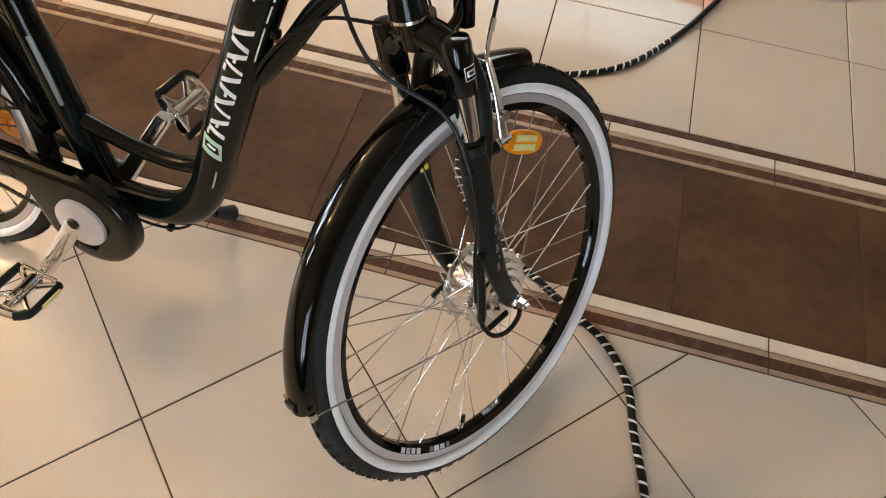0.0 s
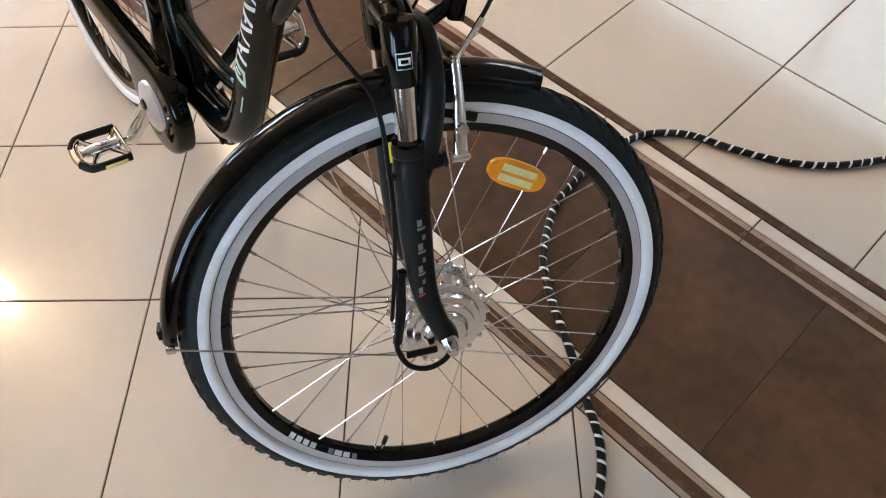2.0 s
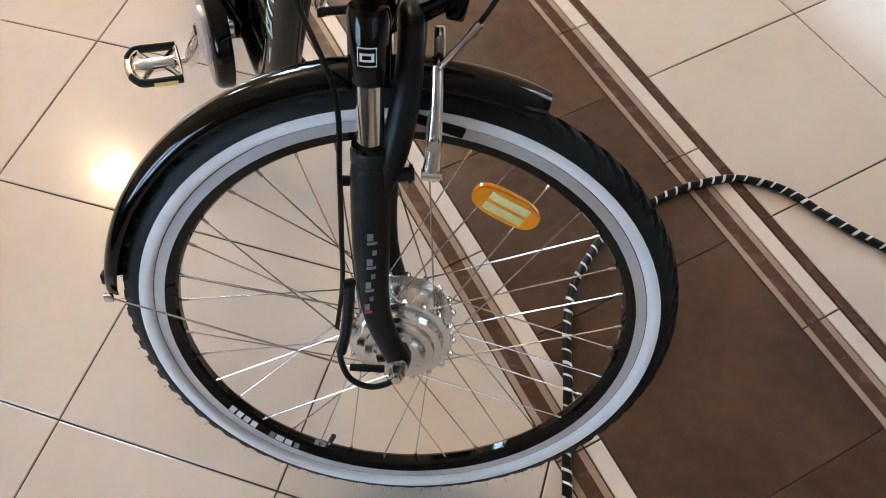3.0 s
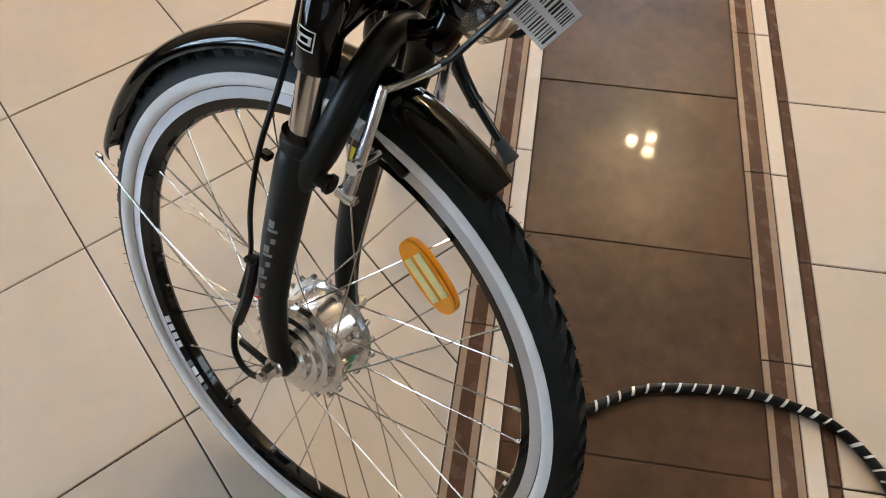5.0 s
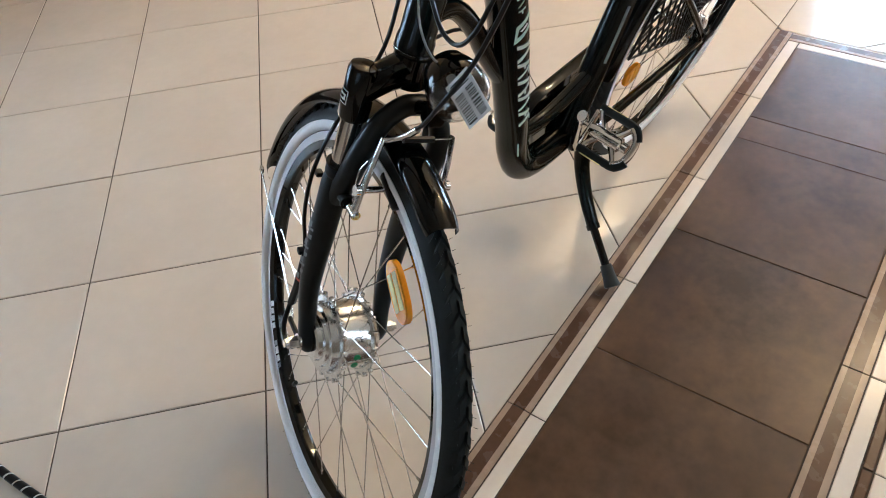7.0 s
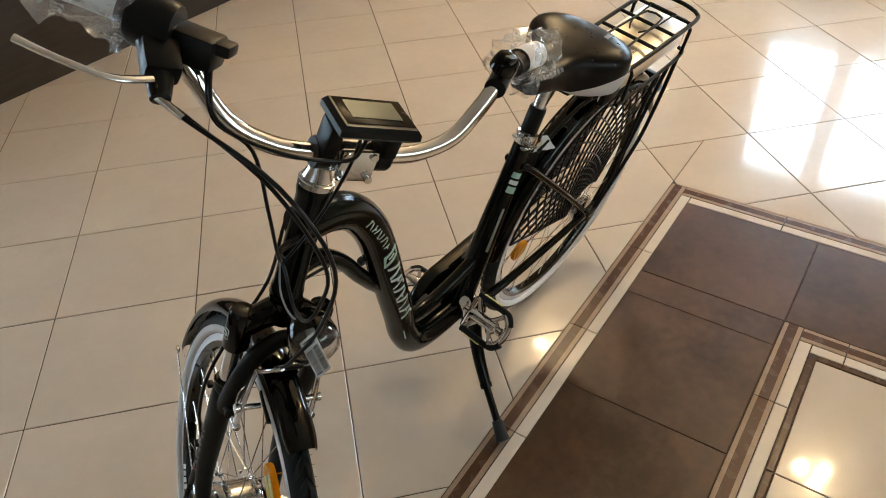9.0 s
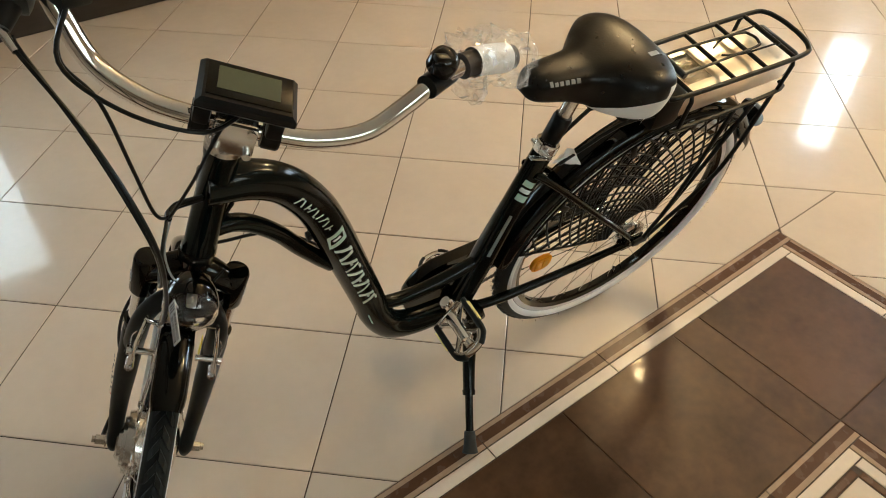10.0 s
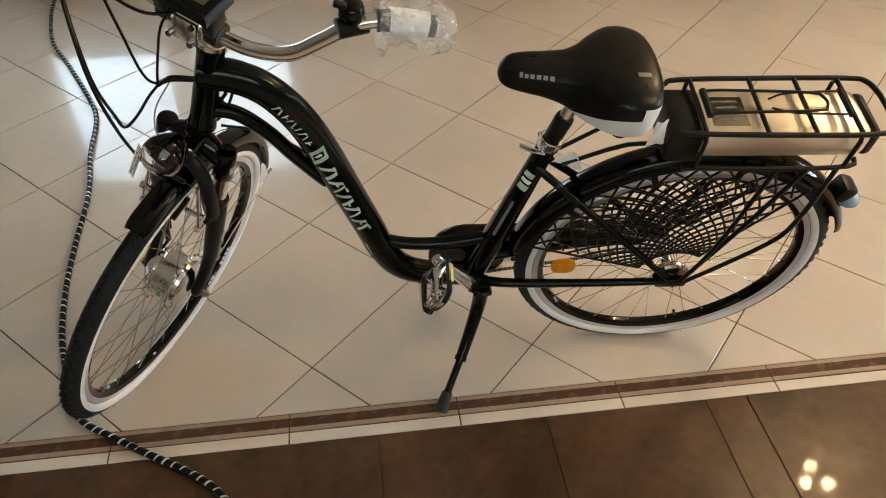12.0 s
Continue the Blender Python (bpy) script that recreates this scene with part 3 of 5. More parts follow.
def on_main(dist, angle):
    """A point just off the main tube: distance down the tube, degrees round it (0 left, 180 right, 90 top)."""
    k = min(max(int(np.searchsorted(main_len, dist)) - 1, 0), len(main_path) - 2)
    t = (dist - main_len[k]) / (main_len[k + 1] - main_len[k])
    p = main_path[k].lerp(main_path[k + 1], t)
    tg = (main_path[k + 1] - main_path[k]).normalized()
    left = Vector((0, 1, 0))
    up = tg.cross(left)
    if up.z < 0:
        up = -up
    r = float(np.interp(k / 6, range(len(MAIN_R)), MAIN_R)) + 0.0009
    a = radians(angle)
    return p + left * (r * 0.92 * math.cos(a)) + up * (r * 1.06 * math.sin(a))


def decal(name, mat, shape, parent, where, n=6, label=""):
    """A thin print: a four-cornered shape in (distance, angle), laid on a tube by where()."""
    v, f = [], []
    for i in range(n + 1):
        for j in range(n + 1):
            a, b = i / n, j / n
            d = (shape[0][0] * (1 - a) + shape[1][0] * a) * (1 - b) + (shape[3][0] * (1 - a) + shape[2][0] * a) * b
            g = (shape[0][1] * (1 - a) + shape[1][1] * a) * (1 - b) + (shape[3][1] * (1 - a) + shape[2][1] * a) * b
            v.append(where(d, g))
    for i in range(n):
        for j in range(n):
            k = i * (n + 1) + j
            f.append((k, k + 1, k + n + 2, k + n + 1))
    return link(name, mesh_of(name, v, f, mat), parent, None, label)


# plain shapes in place of the maker's name and model, on both sides of the tube
for side in (0, 1):
    def ang(g, side=side):
        return 180 - g if side else g
    ink = WHITE if side else PALEPRINT
    for k in range(10):                      # a bold zigzag of slanted strokes down the straight
        d, lean = (0.300 if side else 0.320) + 0.0218 * k, (0.013, -0.010)[k % 2]
        w = 0.0088 if k not in (3, 7) else 0.0060
        decal("lettering_bar", ink, [(d - lean / 2, ang(-25)), (d - lean / 2 + w, ang(-25)), (d + lean / 2 + w, ang(23)), (d + lean / 2, ang(23))], frame_part, on_main, 6, "slanted zigzag print on the tube")
        if k % 3 != 1:
            g = (23, -25, 2)[k % 3]
            decal("lettering_bar", ink, [(d + 0.004, ang(g - 5)), (d + 0.016, ang(g - 5)), (d + 0.016, ang(g + 3)), (d + 0.004, ang(g + 3))], frame_part, on_main, 3)
    for k, (r0, mat) in enumerate(((0, GREENPRINT), (1, BLACK), (2, WHITE))):       # leaf-shaped emblem above them
        d, w, g = (0.530 if side else 0.278), 0.036 - 0.010 * k, 34 - 10 * k
        decal("emblem", mat, [(d - w * 0.2 + 0.006 * k, ang(-g * 0.7)), (d + w * 0.8 - 0.004 * k, ang(-g)), (d + w * 0.5 - 0.004 * k, ang(g * 0.8)), (d - w * 0.4 + 0.006 * k, ang(g))], frame_part,
              lambda a, b, k=k: on_main(a, b) + (on_main(a, b) - on_main(a, b + 180)).normalized() * (0.0003 * k), 6, "pale green and white emblem print" if k == 0 else "")
    for k in range(9):
        d, lean = 0.142 + 0.0125 * k, (0.006, -0.004, 0.002)[k % 3]
        decal("model_bar", ink, [(d - lean / 2, ang(-14)), (d - lean / 2 + 0.0034, ang(-14)), (d + lean / 2 + 0.0034, ang(10)), (d + lean / 2, ang(10))], frame_part, on_main, 4, "thin pale model print")
        if k % 2 == 0:
            g = (10, -14, -2)[k % 3]
            decal("model_bar", ink, [(d + 0.002, ang(g - 2.5)), (d + 0.009, ang(g - 2.5)), (d + 0.009, ang(g + 2.5)), (d + 0.002, ang(g + 2.5))], frame_part, on_main, 2)
    if side:
        for d0, d1 in ((0.205, 0.240), (0.247, 0.276), (0.284, 0.345)):
            decal("slogan_bar", WHITE, [(d0, ang(-46)), (d1, ang(-46)), (d1, ang(-41.5)), (d0, ang(-41.5))], frame_part, on_main, 8, "thin line of small white print")
    decal("web_bar", GREENPRINT, [(0.585, ang(-30)), (0.625, ang(-30)), (0.625, ang(-25)), (0.585, ang(-25))], frame_part, on_main, 6, "thin pale print")


def on_seat(dist, angle):
    p = SEAT1.lerp(SEAT0, dist / (SEAT1 - SEAT0).length)
    tg = (SEAT0 - SEAT1).normalized()
    left = Vector((0, 1, 0))
    fw = left.cross(tg)
    if fw.x < 0:
        fw = -fw
    k = dist / (SEAT1 - SEAT0).length
    r = float(np.interp(1 - k, [0, 0.35, 0.6, 1], [0.029, 0.0275, 0.0245, 0.0205])) + 0.0007
    a = radians(angle)
    return p + left * (r * math.cos(a)) + fw * (r * math.sin(a))


for k, (d, w) in enumerate(((0.080, 0.014), (0.100, 0.010), (0.116, 0.016))):
    decal("seat_tube_emblem", GREENPRINT if k != 1 else WHITE, [(d, 0), (d + w, 6), (d + w - 0.004, 62), (d - 0.004, 58)], frame_part, on_seat, 5, "pale green emblem print")
for sg in (0, 1):
    decal("seat_tube_bar", GREYPRINT, [(0.17, 25 + 115 * sg), (0.29, 25 + 115 * sg), (0.29, 40 + 115 * sg), (0.17, 40 + 115 * sg)], frame_part, on_seat, 8, "grey print down the tube")

# ---- wheels ----
front = spoke_wheel("front_wheel", STEER @ Matrix.Translation(FRONT_HUB) @ BIG, True, "front wheel with black rim and whitewall tyre")
rear = spoke_wheel("rear_wheel", Matrix.Translation((0, 0, R_TYRE)) @ BIG, False, "rear wheel with black rim and whitewall tyre")


def rim_print(wheel, a0, bars):
    """Plain white print on the rim's dark flank, both sides."""
    for sg in (-1, 1):
        for k, (da, w, mat) in enumerate(bars):
            v = []
            for i in range(4):
                a = radians(a0 + da + w * i / 3)
                for r, y in ((0.2900, 0.0106), (0.2990, 0.0132)):
                    v.append((r * math.cos(a + (0.006 if r > 0.295 else 0)), sg * (y + 0.0004), r * math.sin(a + (0.006 if r > 0.295 else 0))))
            link("rim_print", mesh_of("rim_print", v, [(2 * i, 2 * i + 1, 2 * i + 3, 2 * i + 2) for i in range(3)], mat), wheel, None, "white print on the black rim")


rim_print(front, 226, [(-11.5, 2.0, WHITE), (-8.8, 2.0, WHITE), (-6.1, 2.0, WHITE), (-3.4, 2.0, WHITE), (3.2, 1.8, GREYPRINT), (5.4, 2.6, WHITE), (8.5, 2.2, WHITE), (11.5, 1.6, GREYPRINT)])


def spoke_reflector(wheel, r, angle, side, long_, wide, strips=AMBERGLINT):
    """An oblong orange reflector clipped between spokes: a rounded shell with two prism strips on each face, by default
    in the amber that has returned light in its colour.
    """
    a = radians(angle)
    m = Matrix.Translation((r * math.cos(a), side, r * math.sin(a))) @ Matrix.Rotation(-(a - math.pi / 2), 4, "Y")
    bm = bmesh.new()
    bmesh.ops.create_circle(bm, cap_ends=True, segments=32, radius=1)
    for v in bm.verts:
        c, q = v.co.x, v.co.y
        v.co.x = math.copysign(abs(c) ** 0.75, c) * long_ / 2
        v.co.y = math.copysign(abs(q) ** 0.75, q) * wide / 2
    top = bmesh.ops.extrude_face_region(bm, geom=bm.faces[:])
    up = [g for g in top["geom"] if isinstance(g, bmesh.types.BMVert)]
    bmesh.ops.translate(bm, verts=up, vec=(0, 0, 0.010))
    bmesh.ops.bevel(bm, geom=[e for e in bm.edges if e.is_manifold and e.calc_face_angle(0) > 1.0], offset=0.0015, segments=2, affect="EDGES")
    bmesh.ops.translate(bm, verts=bm.verts, vec=(0, 0, -0.005))
    bmesh.ops.rotate(bm, verts=bm.verts, matrix=Matrix.Rotation(radians(90), 3, "X"))
    ob = part("spoke_reflector", bm, ORANGE, wheel, "orange plastic spoke reflector", m)
    s = Soup()
    for face in (-1, 1):
        for k in (-1, 1):
            s.box((long_ * 0.60, 0.0016, wide * 0.27), m @ Matrix.Translation((0, face * 0.0055, k * wide * 0.19)), bevel=0.0006)
    s.put("reflector_prism", strips, wheel, "prism strips of the reflector")


spoke_reflector(front, 0.239, 61.0, -0.012, 0.086, 0.037)
spoke_reflector(rear, 0.243, 0, 0.020, 0.050, 0.056, ORANGE)


def fender(name, m, r, a0, a1, width, label):
    """A curved mudguard with rolled edges."""
    prof = []
    for k in range(13):
        t = -1 + 2 * k / 12
        prof.append((r - 0.020 * abs(t) ** 2.2, width / 2 * math.sin(t * math.pi / 2)))
    prof += [(q - 0.0025, y * 0.97) for q, y in prof[::-1]]
    s = Soup().lathe(prof, 56, "y", closed=True, arc=(a0, a1))
    n = len(prof)
    for row, narrow in ((0, 0.84), (1, 0.95), (56, 0.80), (55, 0.94)):       # rounded ends
        for k in range(row * n, row * n + n):
            x, y, z = s.v[k]
            s.v[k] = (x, y * narrow, z)
    return s.put(name, GLOSSBLACK, bike, label, m, sharp=50)


ff = fender("front_fender", STEER @ Matrix.Translation(FRONT_HUB), 0.390, 66.5, 172, 0.051, "glossy black front mudguard")
fender("rear_fender", Matrix.Translation((0, 0, R_TYRE)), 0.394, 8, 160, 0.060, "glossy black rear mudguard")
ta = radians(170.5)
tail = Vector((0.386 * math.cos(ta), 0, 0.386 * math.sin(ta)))
for sg in (-1, 1):
    Soup().tube([tail + Vector((0.010, sg * 0.031, -0.010)), tail + Vector((0.03, sg * 0.033, -0.012)), (-0.10, sg * 0.052, -0.014), (-0.055, sg * 0.062, -0.016)], 0.0014, 8, smooth_n=3).put(
        "stay", STEEL, ff, "thin steel mudguard stay")
    Soup().box((0.046, 0.006, 0.010), Matrix.Translation((-0.040, sg * 0.065, -0.014)), bevel=0.002).put("stay_clip", PLASTIC, ff)
    Soup().box((0.012, 0.006, 0.012), Matrix.Translation(tail + Vector((0.008, sg * 0.030, -0.008))), bevel=0.002).put("stay_end", STEEL, ff)
Soup().box((0.006, 0.022, 0.016), Matrix.Translation(tail + Vector((-0.004, 0, 0.004))), bevel=0.002).put("fender_rivet", PLASTIC, ff)

# ---- suspension fork ----
s = Soup()
s.tube([(0, -0.062, -0.052), (0.004, -0.035, -0.030), (0, 0, -0.020), (0.004, 0.035, -0.030), (0, 0.062, -0.052)], [0.020, 0.021, 0.024, 0.021, 0.020], 16, smooth_n=4, squash=(1.0, 1.0))
s.tube([(0, 0, -0.04), (0, 0, 0.002)], [0.024, 0.0265], 20)
for sg in (-1, 1):
    s.tube([(0, sg * 0.063, -0.092), (0, sg * 0.063, -0.088), (0, sg * 0.063, -0.024), (0, sg * 0.063, -0.018), (0, sg * 0.063, -0.016)], [0.0185, 0.0205, 0.0205, 0.018, 0.010], 20)
crown = s.put("fork_crown", GLOSSBLACK, bike, "glossy black fork crown", FORK)
for sg in (-1, 1):
    Soup().tube([(0, sg * 0.063, -0.175), (0, sg * 0.063, -0.088)], 0.0145, 24).put("stanchion", CHROME, bike, "chromed fork stanchion", FORK)
    # badge on the cap: a framed white mark
    for q, (w, h, mat, d) in enumerate(((0.019, 0.019, WHITE, 0.0206), (0.0165, 0.0165, GLOSSBLACK, 0.0209), (0.0135, 0.0085, WHITE, 0.0212), (0.008, 0.004, GLOSSBLACK, 0.0215))):
        v, f = [], []
        for i in range(7):
            a = radians(sg * 90) + (i / 6 - 0.5) * w / 0.0205 * 1.0
            for z in (-h / 2, h / 2):
                v.append((d * math.cos(a), sg * 0.063 + d * math.sin(a), -0.060 + z))
        f = [(2 * i, 2 * i + 1, 2 * i + 3, 2 * i + 2) for i in range(6)]
        link("badge", mesh_of("badge", v, f, mat), crown, None, "small square white badge")
lowers = None
arch = Soup()
for sg in (-1, 1):
    s = Soup()
    s.tube([(0, sg * 0.063, -0.164), (0, sg * 0.063, -0.170), (0, sg * 0.063, -0.181), (0, sg * 0.063, -0.183), (0, sg * 0.0635, -0.20), (-0.001, sg * 0.065, -0.30), (0.004, sg * 0.066, -0.39), (0.019, sg * 0.064, -0.45), (0.033, sg * 0.062, -0.484), (0.037, sg * 0.062, -0.499)],
           [0.019, 0.0215, 0.0215, 0.0185, 0.0225, 0.0215, 0.018, 0.0155, 0.0165, 0.010], 18, smooth_n=3, squash=(1.0, 0.86))
    s.tube([(0.012, sg * 0.063, -0.200), (0.046, sg * 0.062, -0.198)], [0.010, 0.0075], 12)
    s.tube([(0.040, sg * 0.062, -0.198), (0.044, sg * 0.062, -0.198)], 0.011, 12)
    leg = s.put("fork_leg", MATBLACK, bike, "satin black fork lower leg", FORK, sharp=50)
    lowers = lowers or leg
ARCH = [(0.008, -0.062, -0.215), (0.024, -0.060, -0.170), (0.035, -0.055, -0.115), (0.038, -0.040, -0.074), (0.037, -0.018, -0.054), (0.036, 0, -0.051)]
ARCH = ARCH + [(x, -y, z) for x, y, z in ARCH[-2::-1]]
arch.tube(ARCH, [0.016, 0.0165, 0.0150, 0.014, 0.0140, 0.0140, 0.0140, 0.014, 0.0150, 0.0165, 0.016], 16, smooth_n=4)
arch.put("fork_arch", MATBLACK, bike, "satin black fork arch over the wheel", FORK, sharp=50)
for sg in (-1, 1):
    Soup().tube([(0, sg * 0.063, -0.166), (0, sg * 0.063, -0.162)], 0.0200, 24).put("wiper_ring", GLOSSBLACK, lowers, "black wiper ring")
    for k in range(11):
        z = -0.262 - 0.0118 * k
        w = (0.0100, 0.0040, 0.0074)[k % 3]
        cx = float(np.interp(-z, [0.2, 0.3, 0.39], [0, -0.003, -0.008]))
        v = []
        for a in ((72, 82, 92), (58, 75, 92), (58, 66, 74))[k % 3]:
            for zz in (0, -w):
                r = float(np.interp(-z, [0.2, 0.3, 0.39], [0.0225, 0.0215, 0.018])) + 0.0007
                v.append((cx + 0.86 * r * math.cos(radians(sg * a)), sg * (float(np.interp(-z, [0.2, 0.3, 0.39], [0.0635, 0.065, 0.066])) + r * math.sin(radians(a)) * 1.0), z + zz))
        link("leg_print", mesh_of("leg_print", v, [(0, 1, 3, 2), (2, 3, 5, 4)], GREYPRINT if k < 10 else REDMARK), lowers, None, "grey print down the leg")
Soup().box((0.016, 0.0016, 0.045), Matrix.Translation((-0.004, 0.0427, -0.225)), bevel=0.0005).put("yellow_sticker", YELLOW, lowers, "small yellow warning sticker")

# ---- rim brake ----
for sg in (-1, 1):
    s = Soup()
    s.tube([(0.0610, sg * 0.062, -0.203), (0.0630, sg * 0.062, -0.196), (0.0650, sg * 0.060, -0.165), (0.0660, sg * 0.056, -0.125), (0.0650, sg * 0.051, -0.088), (0.0650, sg * 0.050, -0.080)], [0.0080, 0.0096, 0.0078, 0.0066, 0.0060, 0.0052], 12, smooth_n=4, squash=(0.5, 1.0))
    s.tube([(0.0530, sg * 0.062, -0.198), (0.0730, sg * 0.062, -0.198)], 0.0065, 12)
    s.tube([(0.0730, sg * 0.062, -0.198), (0.0755, sg * 0.062, -0.198)], 0.0045, 6)
    s.tube([(0.0660, sg * 0.066, -0.160), (0.0660, sg * 0.030, -0.160)], 0.005, 10)
    s.tube([(0.0660, sg * 0.070, -0.160), (0.0660, sg * 0.064, -0.160)], 0.0075, 12)
    arm = s.put("brake_arm", ALU, bike, "polished rim brake arm", FORK)
    Soup().box((0.055, 0.011, 0.012), Matrix.Translation((0.0710, sg * 0.021, -0.160)) @ Matrix.Rotation(radians(18), 4, "Y"), bevel=0.003).put("brake_pad", PLASTIC, arm, "black brake pad")
    Soup().tube([(0.0590, sg * 0.064, -0.19), (0.0570, sg * 0.066, -0.14), (0.0610, sg * 0.060, -0.118)], 0.0010, 6, smooth_n=4).put("return_spring", STEEL, arm)
s = Soup().tube([(0.065, -0.052, -0.083), (0.070, -0.044, -0.080), (0.084, -0.036, -0.066), (0.102, -0.032, -0.045)], 0.0034, 10, smooth_n=5)
s.tube([(0.094, -0.034, -0.055), (0.104, -0.032, -0.042)], 0.0044, 10)
s.put("brake_noodle", STEEL, bike, "bent steel brake cable guide", FORK)
Soup().tube([(0.065, 0.050, -0.083), (0.067, 0.0, -0.083), (0.065, -0.045, -0.083)], 0.0012, 6).tube([(0.066, 0.022, -0.083), (0.066, -0.022, -0.083)], 0.0045, 8, mat=1).put("brake_wire", [STEEL, PLASTIC], bike, "brake wire in a rubber boot", FORK)

# ---- head lamp with its paper tag ----
lamp_at = Matrix.Translation((0.105, 0.000, 0.016)) @ Matrix.Rotation(radians(12), 4, "Y")
s = Soup().lathe([(0.0, -0.045), (0.012, -0.044), (0.026, -0.034), (0.034, -0.015), (0.037, 0.0), (0.037, 0.006), (0.034, 0.006), (0.028, -0.014), (0.0, -0.024)], 32, "x", lamp_at)
s.box((0.02, 0.026, 0.05), lamp_at @ Matrix.Translation((-0.012, 0, -0.045)), bevel=0.005)
s.tube([(0.042, 0, -0.05), (0.07, 0, -0.035), (0.088, 0, -0.01)], [0.010, 0.009, 0.009], 10)
head_lamp = s.put("head_lamp", GLOSSBLACK, bike, "round bicycle head lamp with clear lens", FORK)
Soup().lathe([(0.0365, 0.002), (0.0370, 0.012), (0.033, 0.024), (0.020, 0.034), (0.0, 0.037), (0.0, 0.0345), (0.019, 0.032), (0.031, 0.0225), (0.0345, 0.012), (0.0340, 0.002)], 32, "x", lamp_at, closed=True).put("lens", CLEAR, head_lamp, "clear domed lens")
Soup().lathe([(0.033, 0.004), (0.024, -0.008), (0.010, -0.018), (0.0, -0.02)], 28, "x", lamp_at).put("reflector_bowl", MIRROR_DARK, head_lamp, "dark mirrored reflector bowl")
Soup().lathe([(0.0, 0.008), (0.006, 0.006), (0.007, -0.004), (0.006, -0.016), (0.0, -0.016)], 12, "x", lamp_at).put("bulb_holder", WHITE, head_lamp)
_tz = Vector((-0.0435, -0.014, 0.022)).normalized()
_ty = Vector((0.0215, 0.005, 0.035))
_ty = (_ty - _tz * _ty.dot(_tz)).normalized()
tag_at = Matrix.Translation((0.158, -0.019, 0.034)) @ Matrix((_ty.cross(_tz), _ty, _tz)).transposed().to_4x4()
tag = Soup().box((0.0008, 0.042, 0.054), tag_at, bevel=0.0003).put("paper_tag", PAPER, bike, "white paper tag with printed bars", FORK)
rng = random.Random(5)
for face in (-1, 1):
    for col, (u0, u1) in enumerate(((0.004, 0.017), (-0.017, -0.002))):
        z = -0.023
        while z < 0.012:
            w = rng.choice((0.0008, 0.0013, 0.002))
            Soup().box((0.0002, u1 - u0, w), tag_at @ Matrix.Translation((face * 0.0006, (u0 + u1) / 2, z))).put("barcode_bar", INK, tag)
            z += w + rng.choice((0.0009, 0.0013, 0.0022))
    for k in range(3):
        Soup().box((0.0002, 0.030, 0.0014), tag_at @ Matrix.Translation((face * 0.0006, 0, 0.0155 + 0.0035 * k))).put("text_bar", INK, tag)
Soup().tube([(0.121, -0.016, 0.020), (0.129, -0.022, 0.040), (0.138, -0.024, 0.045)], 0.0008, 6, smooth_n=4).put("tag_tie", WHITE, tag)

# ---- stem, handlebar and what it carries ----
TOP = STEER @ Matrix.Translation((0, 0, -0.017))
s = Soup()
s.tube([(0, 0, 0.198), (0, 0, 0.204), (0, 0, 0.228), (0, 0, 0.242), (0, 0, 0.262)], [0.021, 0.023, 0.023, 0.017, 0.016], 24)
s.tube([(-0.012, 0, 0.258), (0.015, 0, 0.266), (0.04, 0, 0.288), (0.060, 0, 0.302)], [0.017, 0.018, 0.016, 0.016], 16, smooth_n=4)
s.lathe([(0.0, -0.024), (0.021, -0.024), (0.0225, -0.021), (0.0225, 0.021), (0.021, 0.024), (0.0, 0.024)], 24, "y", Matrix.Translation((0.067, 0, 0.305)))
for y in (-0.014, 0.014):
    s.tube([(0.087, y, 0.285), (0.091, y, 0.323)], 0.0045, 10)
stem = s.put("stem", ALU, bike, "polished aluminium stem", TOP)
Soup().box((0.009, 0.050, 0.046), Matrix.Translation((0.091, 0, 0.303)) @ Matrix.Rotation(radians(6), 4, "Y"), bevel=0.004).put("stem_faceplate", ALU, stem, "silver stem faceplate")
for y in (-0.018, 0.018):
    for z in (-0.016, 0.016):
        Soup().tube([(0.094, y, 0.303 + z), (0.1005, y, 0.3025 + z)], 0.0052, 10).put("plate_bolt", STEEL, stem)
BAR = [(-0.042, 0.328, 0.434), (-0.008, 0.268, 0.428), (0.018, 0.228, 0.410), (0.038, 0.193, 0.370), (0.053, 0.155, 0.330), (0.064, 0.100, 0.310), (0.067, 0.045, 0.305), (0.067, 0.0, 0.305)]
BAR = BAR + [(x, -y, z) for x, y, z in BAR[-2::-1]]
bar = Soup().tube(BAR, 0.0118, 18, smooth_n=6).put("handlebar", CHROME, bike, "chromed swept-back handlebar", TOP)
bar_path = curve_through(BAR, 6)


def along_bar(k):
    """Pose at step k of the bar's path, z along the bar."""
    p, q = bar_path[k], bar_path[min(k + 1, len(bar_path) - 1)]
    return Matrix.Translation(p) @ (q - p).to_track_quat("Z", "Y").to_matrix().to_4x4()


def cut(k0, k1):
    return [tuple(p) for p in bar_path[k0:k1 + 1]]


